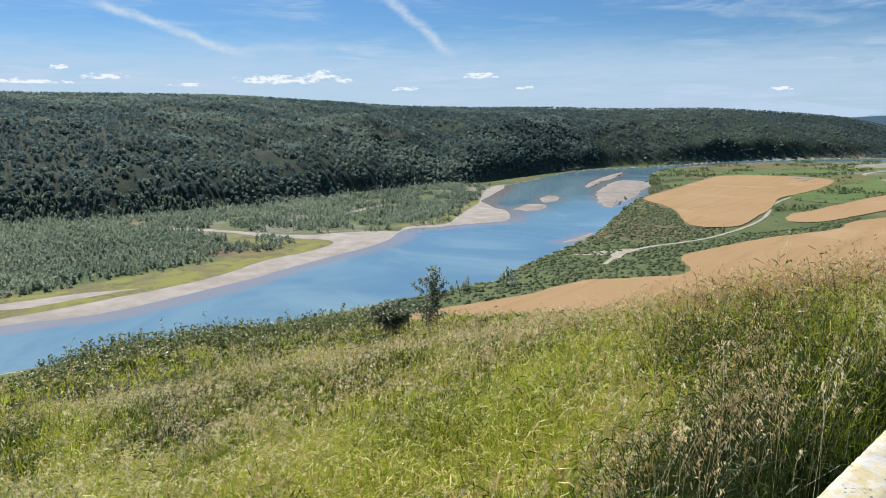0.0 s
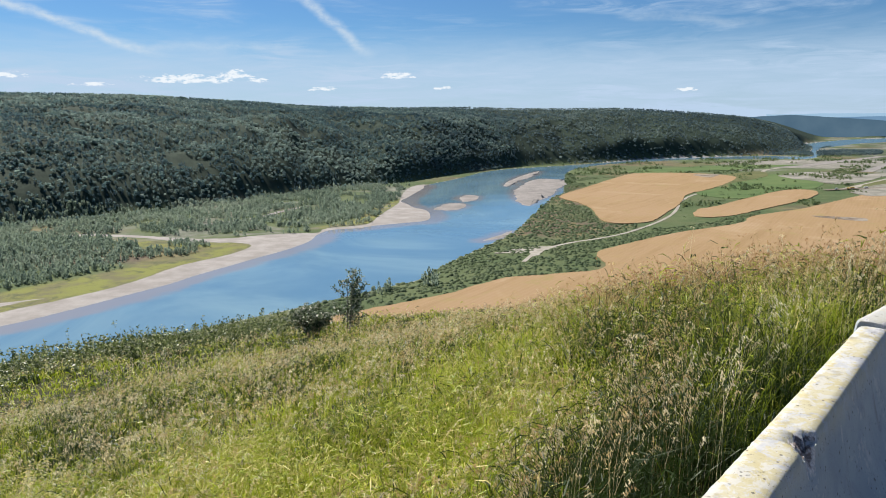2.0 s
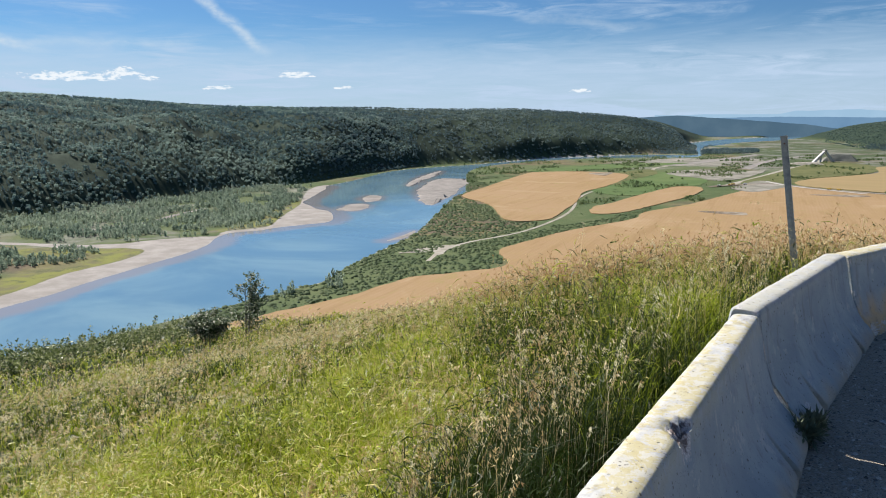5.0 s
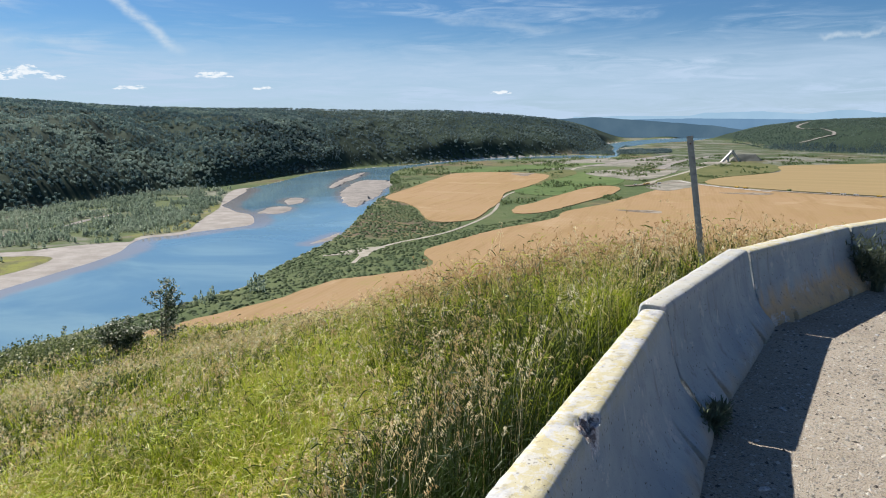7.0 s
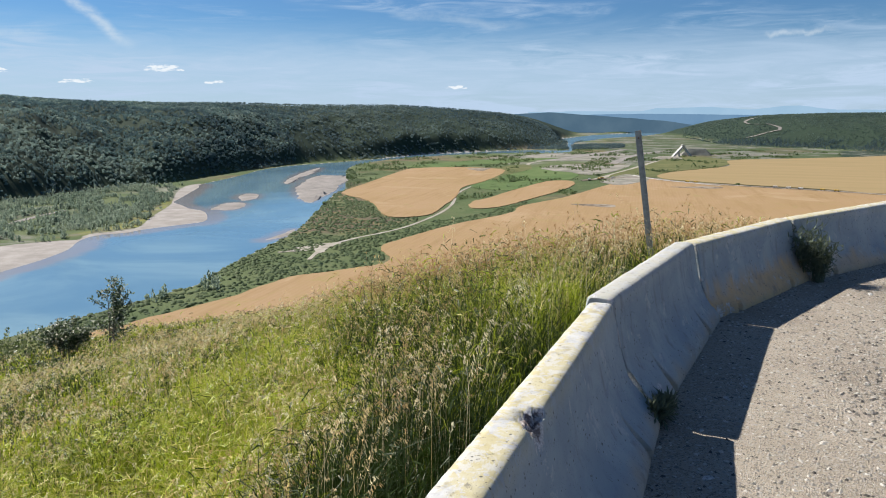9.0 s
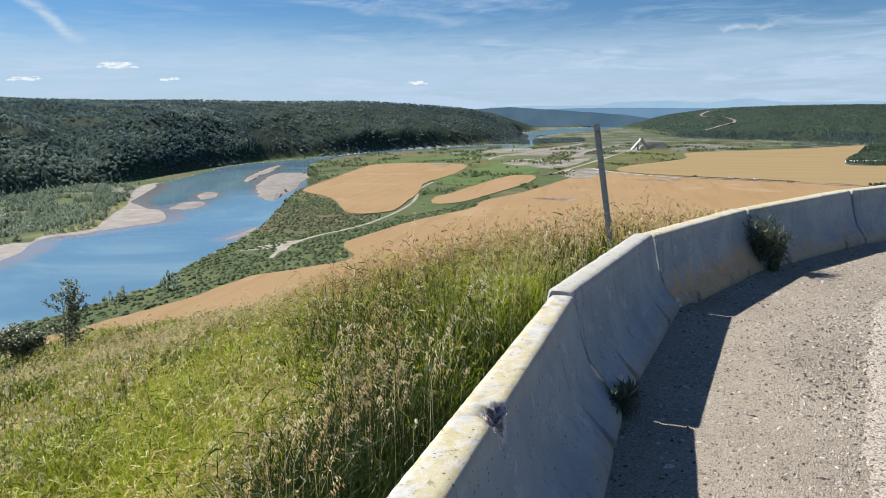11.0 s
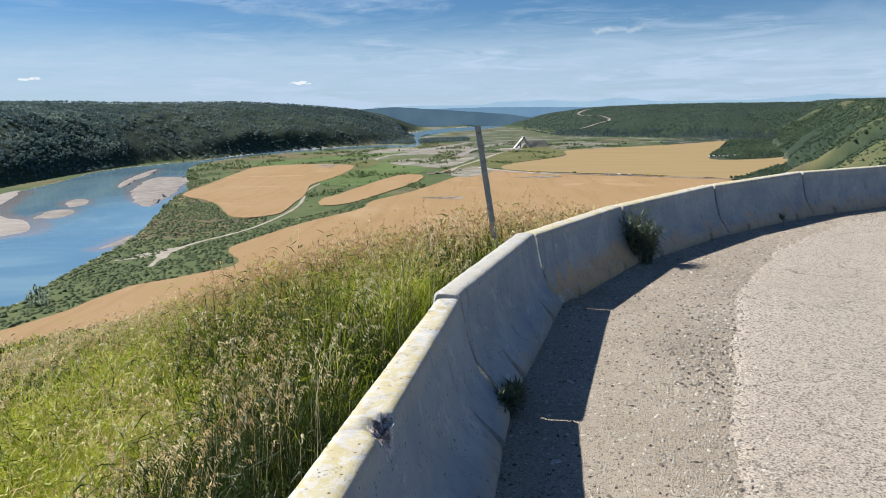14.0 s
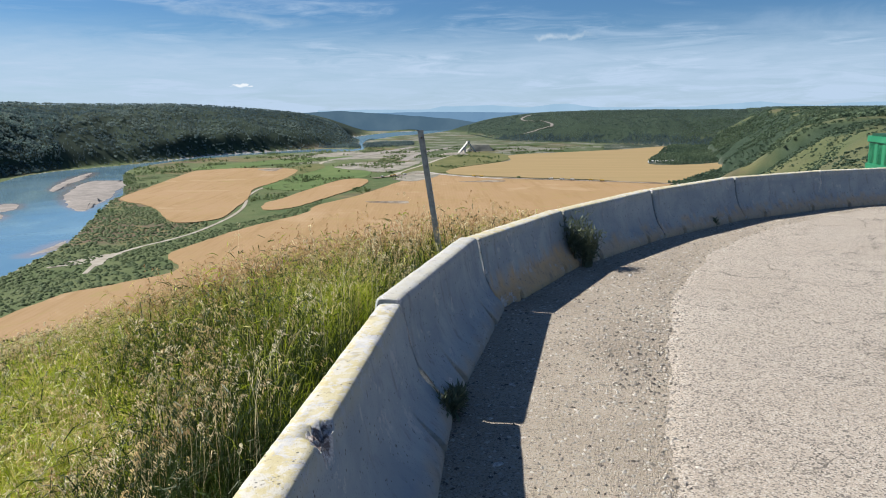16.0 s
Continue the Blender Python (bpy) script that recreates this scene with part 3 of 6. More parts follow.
def build_river():
    """The water's surface, with the shallows along the beaches and round the bars."""
    az = np.radians(np.concatenate([np.arange(-60, -34, 2.0), np.arange(-34, 20, 0.45), np.arange(20, 46, 1.0)]))
    r = np.geomspace(330, 4900, 170)
    A, R = np.meshgrid(az, r, indexing="ij")
    x, y = (R * np.sin(A)).ravel(), (R * np.cos(A)).ravel()
    shallow = np.zeros(len(x))
    near = (y < 1900) & (x < 500)
    gap = np.full(len(x), 1e9)
    for poly in (*BEACHES, *(smooth(p, 4, True) for p in BARS.values())):
        gap[near] = np.minimum(gap[near], np.clip(poly_distance(x[near], y[near], poly), 0, None))
    shallow[near] = np.clip(1 - gap[near] / (8 + 24 * fbm(x[near] / 60, y[near] / 60, 47)), 0, 1)
    nr = len(r)
    i, j = np.meshgrid(np.arange(len(az) - 1), np.arange(nr - 1), indexing="ij")
    quads = np.stack([i * nr + j, i * nr + j + 1, (i + 1) * nr + j + 1, (i + 1) * nr + j], -1).reshape(-1, 4)
    me = np_mesh("river", np.column_stack([x, y, np.full(len(x), WATER_Z)]), quads[:, ::-1], WATER, {"shallow": shallow}, flat=False)
    tagged(new("river", me), "wide blue silty river with a slow current", "river", kind="structure")


build_river()

TRACKS = [
    ([(145, 642), (168, 688), (186, 710), (220, 737), (255, 757), (298, 790), (361, 859), (410, 926), (452, 1000), (478, 1054), (548, 1155), (640, 1240)], 4.5, DIRT, "pale gravel track winding between the fields"),
    ([(747, 1286), (752, 1330), (800, 1420), (898, 1558), (965, 1654), (1053, 1719)], 10, DIRT, "pale gravel road bending over the flats"),
    ([(854, 1201), (1039, 1347), (1250, 1521), (1454, 1674), (1700, 1900)], 16, DIRT, "broad pale construction road over the flats"),
    ([(800, 1180), (862, 1193), (945, 1187), (958, 1080), (988, 1000), (1040, 900), (1078, 825), (1119, 735), (1200, 640)], 15, MUD, "dark earth haul road between two grain fields"),
    ([(-202, 934), (-143, 987), (-119, 1047), (-83, 1114)], 10, SAND, "dry sandy side channel near the hill foot"),
    ([(1053, 1719), (1180, 1800), (1400, 1950), (1600, 2100)], 30, SAND, "grey gravel flat beside the river"),
    ([(760, 1640), (860, 1660), (965, 1654)], 10, DIRT, "pale track along the river meadow"),
    ([(1140, 1540), (1300, 1700), (1450, 1830), (1650, 1960)], 22, SAND, "bare grey gravel flat with works traffic"),
]
tagged(sheet("clearing", smooth([(126, 688), (146, 704), (172, 716), (194, 716), (190, 702), (176, 690), (166, 672), (158, 668), (160, 684), (144, 686)], 5, True), FLOOR + 0.34, DIRT, 0.5, 2.5, 6.0), "pale gravel clearing at the track's end", "clearing", kind="structure")
for row, (pts, width, m, label) in enumerate(TRACKS):
    tagged(ribbon("track", pts, width, FLOOR + (1.2 if m is MUD else 0.32) + 0.03 * row, m), label, "track", kind="structure")

for pts in ([(875, 1012), (915, 1000), (938, 992), (950, 965), (915, 962)], [(582, 882), (610, 866), (631, 848), (614, 826), (588, 858)], [(730, 1545), (785, 1540), (760, 1500), (729, 1470)]):
    tagged(sheet("bare_patch", smooth(pts, 5, True), FLOOR + 1.0, MUD, 0.3, 2.0, 8.0), "trampled dark bare patch in the grain", "bare ground", kind="structure")

tagged(sheet("works_yard", smooth([(818, 1140), (850, 1170), (908, 1218), (965, 1256), (968, 1205), (932, 1140), (856, 1092), (812, 1080)], 5, True), FLOOR + 1.12, BARE, 0.6, 4.0, 14.0), "pale trampled yard where the works roads meet", "yard", kind="structure")
tagged(ribbon("track", [(965, 1235), (950, 1178), (946, 1103), (957, 1043), (967, 990)], 7, FLOOR + 1.52, PALE_DIRT), "freshly gravelled white stretch of the works road", "track", kind="structure")

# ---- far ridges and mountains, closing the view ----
# strips that glow by themselves; haze and daylight are in their emission colour
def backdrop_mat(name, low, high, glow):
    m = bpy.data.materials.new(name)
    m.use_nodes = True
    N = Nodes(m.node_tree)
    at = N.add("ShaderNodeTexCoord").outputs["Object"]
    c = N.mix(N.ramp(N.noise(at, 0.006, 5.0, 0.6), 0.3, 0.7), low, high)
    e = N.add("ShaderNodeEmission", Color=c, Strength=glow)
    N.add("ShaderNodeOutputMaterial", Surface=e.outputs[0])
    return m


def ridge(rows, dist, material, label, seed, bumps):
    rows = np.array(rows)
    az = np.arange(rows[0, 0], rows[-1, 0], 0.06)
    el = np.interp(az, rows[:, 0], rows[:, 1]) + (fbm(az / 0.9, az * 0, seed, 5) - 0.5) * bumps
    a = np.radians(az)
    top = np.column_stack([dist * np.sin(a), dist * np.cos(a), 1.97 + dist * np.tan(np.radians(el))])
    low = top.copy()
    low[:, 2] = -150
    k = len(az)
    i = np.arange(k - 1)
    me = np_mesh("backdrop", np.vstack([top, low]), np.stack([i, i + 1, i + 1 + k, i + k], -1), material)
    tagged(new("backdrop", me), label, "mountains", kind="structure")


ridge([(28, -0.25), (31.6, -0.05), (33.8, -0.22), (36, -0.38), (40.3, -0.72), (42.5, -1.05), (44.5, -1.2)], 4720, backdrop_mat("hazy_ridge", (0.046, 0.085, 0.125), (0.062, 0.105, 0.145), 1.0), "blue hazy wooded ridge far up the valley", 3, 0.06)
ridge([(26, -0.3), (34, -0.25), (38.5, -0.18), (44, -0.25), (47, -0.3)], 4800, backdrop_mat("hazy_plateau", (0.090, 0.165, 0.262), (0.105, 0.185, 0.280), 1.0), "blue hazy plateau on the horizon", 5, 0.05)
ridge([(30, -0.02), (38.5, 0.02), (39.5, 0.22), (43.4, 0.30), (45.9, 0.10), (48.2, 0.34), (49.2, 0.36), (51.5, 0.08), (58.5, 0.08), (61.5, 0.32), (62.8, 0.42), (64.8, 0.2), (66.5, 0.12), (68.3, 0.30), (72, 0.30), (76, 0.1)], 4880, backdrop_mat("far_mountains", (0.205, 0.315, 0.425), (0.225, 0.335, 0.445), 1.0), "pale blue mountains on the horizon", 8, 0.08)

# ---- road ----
CRACK_SCALE = 0.9


def asphalt_colour(N, at):
    big, fine = N.noise(at, 0.35, 4.0, 0.6), N.noise(at, 60.0, 3.0, 0.7)
    c = N.mix(N.ramp(big, 0.3, 0.7), (0.385, 0.332, 0.272), (0.445, 0.392, 0.330))
    v = N.add("ShaderNodeTexVoronoi", Vector=at, Scale=88.0)
    stone = N.add("ShaderNodeSeparateXYZ", Vector=v.outputs["Color"])
    c = N.mix(N.m("MULTIPLY", N.ramp(stone.outputs[0], 0.5, 0.9), 0.62), c, (0.55, 0.505, 0.445))
    c = N.mix(N.m("MULTIPLY", N.ramp(stone.outputs[1], 0.76, 0.86), N.ramp(big, 0.25, 0.6, 0.55, 0.9)), c, (0.085, 0.078, 0.072))
    c = N.mix(N.m("MULTIPLY", N.ramp(v.outputs[0], 0.45, 0.8), 0.45), c, (0.13, 0.12, 0.11))
    c = N.mix(N.m("MULTIPLY", N.ramp(fine, 0.45, 0.75), 0.3), c, (0.12, 0.11, 0.10))
    return N.mix(N.m("MULTIPLY", crack(N, at), 0.60), c, (0.10, 0.092, 0.085))


def crack(N, at):
    warp = N.add("ShaderNodeVectorMath", **{"0": at})
    warp.operation = "ADD"
    N.put(warp, 1, N.noise(at, 2.2, 5.0, 0.65, 0.0, True))
    v = N.add("ShaderNodeTexVoronoi", Vector=warp.outputs[0], Scale=CRACK_SCALE)
    v.feature = "DISTANCE_TO_EDGE"
    some = N.ramp(N.noise(at, 0.45, 3.0, 0.6), 0.40, 0.52)
    return N.m("MULTIPLY", N.ramp(v.outputs[0], 0.008, 0.003), some)


ASPHALT = mat("worn_asphalt", asphalt_colour, 0.9, 0.25, lambda N, at: (N.m("SUBTRACT", N.noise(at, 48.0, 4.0, 0.75), N.m("MULTIPLY", crack(N, at), 1.5)), 1.0, 0.012))


def grit_colour(N, at):
    v = N.add("ShaderNodeTexVoronoi", Vector=at, Scale=105.0)
    stone = N.add("ShaderNodeSeparateXYZ", Vector=v.outputs["Color"])
    c = N.mix(N.ramp(N.noise(at, 0.7, 5.0, 0.65), 0.3, 0.7), (0.305, 0.256, 0.198), (0.405, 0.348, 0.276))
    c = N.mix(N.m("MULTIPLY", N.ramp(stone.outputs[0], 0.55, 0.9), 0.7), c, (0.42, 0.385, 0.34))
    return N.mix(N.m("MULTIPLY", N.ramp(stone.outputs[1], 0.74, 0.95), 0.60), c, (0.085, 0.075, 0.065))


GRIT = mat("gravel_shoulder", grit_colour, 0.95, 0.2, lambda N, at: (N.m("ADD", N.add("ShaderNodeTexVoronoi", Vector=at, Scale=105.0).outputs[0], N.m("MULTIPLY", N.noise(at, 9.0, 4.0), 1.5)), 1.0, 0.010))


EDGE = smooth([(-14, -11.2), (-6, -5.2), (0, -0.45), (2.4, 1.25), (3.53, 1.99), (4.22, 2.47), (5.17, 3.11), (6.41, 3.9), (7.74, 4.59), (9.46, 5.28), (11.66, 5.68), (14.22, 5.61), (17.5, 4.8), (22, 1.8), (30, -6)], 6)


def road_sheet(name, line, far, lift, material, ragged, label):
    """A strip of road surface from a line away from the valley, with a rounded edge."""
    t = np.gradient(line, axis=0)
    n = np.column_stack([t[:, 1], -t[:, 0]]) / np.hypot(t[:, 0], t[:, 1])[:, None]
    line = line + n * ((fbm(line[:, 0] * 1.6, line[:, 1] * 1.6, 91, 6) - 0.5) * ragged)[:, None]
    rows = []
    for s, h in ((-0.03, -0.02), (0.0, 0.0), (0.12, 0.006), (0.4, 0.012), (1.2, 0.012), (far * 0.4, 0.012), (far, 0.0)):
        p = line + n * s
        rows.append(np.column_stack([p, road_z(p[:, 0], p[:, 1]) + lift + h]))
    k = len(line)
    i, j = np.meshgrid(np.arange(6), np.arange(k - 1), indexing="ij")
    quads = np.stack([i * k + j, i * k + j + 1, (i + 1) * k + j + 1, (i + 1) * k + j], -1).reshape(-1, 4)
    return tagged(new(name, np_mesh(name, np.vstack(rows), quads[:, ::-1], material, flat=False)), label, name, kind="structure")


dense = smooth(EDGE, 6)
road_sheet("road", dense, 9.0, -0.004, ASPHALT, 0.22, "cracked pale grey asphalt of a roadside lookout")
verge = smooth([(-14, -9.6), (-5, -3.0), (-0.6, 0.62), (1.25, 2.42), (3.05, 4.2), (5.1, 5.72), (7.5, 6.56), (10.03, 6.9), (12.56, 6.93), (15.1, 6.52), (17.6, 5.6), (20.5, 3.6), (28, -4)], 8)
road_sheet("shoulder", verge, 3.4, -0.012, GRIT, 0.0, "dusty gravel shoulder littered with small stones")


def scatter_mesh(name, templates, at, size, yaw, material, tint, which=None, tilt=None, flat=True):
    """Many small copies of some shapes joined into one mesh: at N x 3, size N x 3."""
    which = rng.integers(0, len(templates), len(at)) if which is None else which
    verts, tris, tints, base = [], [], [], 0
    for k, (tv, tf) in enumerate(templates):
        s = np.nonzero(which == k)[0]
        if not len(s):
            continue
        v = tv[None] * size[s][:, None, :]
        c, n = np.cos(yaw[s])[:, None], np.sin(yaw[s])[:, None]
        x, y = v[..., 0] * c - v[..., 1] * n, v[..., 0] * n + v[..., 1] * c
        z = v[..., 2]
        if tilt is not None:
            x = x + z * tilt[s][:, :1]
            y = y + z * tilt[s][:, 1:]
        w = np.stack([x, y, z], -1) + at[s][:, None]
        verts.append(w.reshape(-1, 3))
        tris.append((tf[None] + (np.arange(len(s)) * len(tv))[:, None, None]).reshape(-1, 3) + base)
        tints.append(np.repeat(tint[s], len(tv)))
        base += len(s) * len(tv)
    return np_mesh(name, np.vstack(verts), np.vstack(tris), material, {"tint": np.concatenate(tints)}, flat=flat)


def stuff(name, me, label, category):
    return tagged(new(name, me), label, category, kind="stuff")


STONE = mat("loose_stones", lambda N, at: N.mix(attr(N, "tint"), (0.07, 0.061, 0.052), (0.57, 0.53, 0.47)), 0.9, 0.2)


def build_pebbles():
    n = 68000
    k = rng.integers(0, len(verge) - 1, n)
    mid = verge[k] + (verge[k + 1] - verge[k]) * rng.random((n, 1))
    t = np.gradient(verge, axis=0)[k]
    side = np.column_stack([t[:, 1], -t[:, 0]]) / np.hypot(t[:, 0], t[:, 1])[:, None]
    off = 0.30 + np.where(rng.random(n) < 0.8, rng.random(n) * 2.1, 1.6 + 3.4 * rng.random(n))
    p = mid + side * off[:, None]
    keep = (p[:, 0] > 0.5) & (p[:, 0] < 17)
    p = p[keep]
    n = len(p)
    r = 0.0034 + 0.0135 * rng.random(n) ** 3.2
    z = road_z(p[:, 0], p[:, 1]) - 0.002
    v = np.array([(1, 0, 0), (0, 1, 0), (-1, 0, 0), (0, -1, 0), (0, 0, 1), (0, 0, -0.6)], float)
    f = np.array([(0, 1, 4), (1, 2, 4), (2, 3, 4), (3, 0, 4)])
    shapes = [(v * (1 + 0.6 * (rng.random((6, 1)) - 0.5)) + 0.25 * (rng.random((6, 3)) - 0.5), f) for _ in range(5)]
    size = r[:, None] * np.column_stack([1 + rng.random(n), 0.8 + 0.5 * rng.random(n), 0.5 + 0.4 * rng.random(n)])
    me = scatter_mesh("loose_gravel", shapes, np.column_stack([p, z]), size, rng.random(n) * 6.28, STONE, rng.random(n))
    stuff("loose_gravel", me, "small pale stones strewn over the shoulder", "gravel")


build_pebbles()


# ---- barriers ----
def barrier_colour(N, at):
    yellow, low, white, chip = attr(N, "yellow"), attr(N, "low"), attr(N, "white"), attr(N, "chip")
    big, mid, fine = N.noise(at, 2.3, 4.0, 0.6, 0.6), N.noise(at, 9.0, 5.0, 0.65), N.noise(at, 120.0, 3.0, 0.6)
    c = N.mix(N.ramp(big, 0.3, 0.7), (0.246, 0.298, 0.332), (0.340, 0.384, 0.400))
    c = N.mix(N.m("MULTIPLY", N.ramp(mid, 0.55, 0.72), 0.45), c, (0.19, 0.22, 0.27))
    wear = N.ramp(N.m("ADD", N.noise(at, 5.0, 6.0, 0.7, 0.5), N.m("MULTIPLY", mid, 0.35)), 0.58, 0.85)
    paint = N.mix(N.ramp(mid, 0.3, 0.7), (0.430, 0.372, 0.205), (0.485, 0.445, 0.315))
    paint = N.mix(N.m("MULTIPLY", N.ramp(N.noise(at, 11.0, 8.0, 0.72, 0.4), 0.50, 0.56), 0.75), paint, (0.50, 0.49, 0.46))
    flaked = N.ramp(N.m("ADD", N.noise(at, 6.5, 9.0, 0.70, 0.6), N.m("MULTIPLY", big, 0.35)), 0.71, 0.75)
    paint = N.mix(N.m("MULTIPLY", flaked, 0.9), paint, N.mix(N.ramp(mid, 0.4, 0.6), (0.39, 0.395, 0.415), (0.50, 0.50, 0.50)))
    c = N.mix(white, c, N.mix(N.ramp(mid, 0.35, 0.7), (0.42, 0.42, 0.41), (0.33, 0.34, 0.355)))
    c = N.mix(yellow, c, paint)
    ochre = N.mix(wear, (0.58, 0.375, 0.170), (0.46, 0.330, 0.185))
    c = N.mix(N.m("MULTIPLY", low, N.ramp(mid, 0.2, 0.6, 0.7, 1.0)), c, ochre)
    pits = N.add("ShaderNodeTexVoronoi", Vector=at, Scale=26.0)
    hole = N.m("MULTIPLY", N.ramp(pits.outputs[0], 0.20, 0.13), N.ramp(N.noise(at, 8.0, 2.0), 0.50, 0.55))
    c = N.mix(N.m("MULTIPLY", hole, 0.85), c, (0.07, 0.065, 0.06))
    tiny = N.add("ShaderNodeTexVoronoi", Vector=at, Scale=75.0)
    c = N.mix(N.m("MULTIPLY", N.m("MULTIPLY", N.ramp(tiny.outputs[0], 0.22, 0.12), N.ramp(N.noise(at, 14.0, 3.0), 0.50, 0.56)), 0.75), c, (0.10, 0.095, 0.09))
    sep = N.add("ShaderNodeSeparateXYZ", Vector=at)
    run = N.noise(N.xyz(N.m("MULTIPLY", sep.outputs[0], 9.0), N.m("MULTIPLY", sep.outputs[1], 9.0), N.m("MULTIPLY", sep.outputs[2], 0.7)), 1.0, 4.0, 0.6)
    c = N.mix(N.m("MULTIPLY", N.ramp(run, 0.56, 0.75), 0.55), c, (0.16, 0.155, 0.15))
    c = N.mix(N.m("MULTIPLY", N.ramp(fine, 0.55, 0.8), 0.3), c, (0.22, 0.21, 0.19))
    scuff = N.m("MULTIPLY", N.ramp(N.noise(at, 5.0, 9.0, 0.72, 0.3), 0.585, 0.63), 0.55)
    c = N.mix(scuff, c, (0.48, 0.475, 0.46))
    spot = N.m("MULTIPLY", N.ramp(N.noise(at, 16.0, 7.0, 0.7, 0.4), 0.62, 0.67), 0.6)
    c = N.mix(spot, c, (0.10, 0.095, 0.09))
    raw = N.mix(N.ramp(N.noise(at, 45.0, 4.0, 0.7), 0.42, 0.66), (0.150, 0.118, 0.112), (0.50, 0.47, 0.45))
    rag = N.m("ADD", chip, N.m("MULTIPLY", N.m("SUBTRACT", N.noise(at, 38.0, 5.0, 0.7), 0.5), 0.7))
    c = N.mix(N.m("MULTIPLY", N.ramp(rag, 0.16, 0.26), N.ramp(chip, 0.02, 0.10)), c, N.mix(N.ramp(fine, 0.4, 0.6), (0.38, 0.36, 0.35), (0.60, 0.58, 0.56)))
    return N.mix(N.m("MULTIPLY", N.ramp(rag, 0.46, 0.56), N.ramp(chip, 0.10, 0.2)), c, raw)


CONCRETE = mat("painted_concrete", barrier_colour, 0.85, 0.25, lambda N, at: (N.m("ADD", N.noise(at, 70.0, 5.0, 0.7), N.m("MULTIPLY", N.noise(at, 8.0, 4.0), 2.0)), 0.5, 0.006))
JOINTS = [(-2.35, -1.05, 0.0), (-0.75, 0.25, 0.0), (1.20, 2.082, 0.0), (3.194, 4.054, 0.0), (5.217, 5.522, 0.0), (7.437, 6.318, 0.0), (9.900, 6.687, 0.046), (12.420, 6.728, 0.079), (14.918, 6.340, 0.070), (17.26, 5.49, 0.07), (19.42, 4.23, 0.07), (21.23, 2.51, 0.07)]
# half the outline: out from the middle, height
PROFILE = [(0.360, 0.0), (0.360, 0.06), (0.335, 0.10), (0.280, 0.16), (0.232, 0.22), (0.195, 0.29), (0.160, 0.38), (0.134, 0.48), (0.110, 0.58), (0.088, 0.655), (0.080, 0.678), (0.068, 0.689), (0.033, 0.692)]


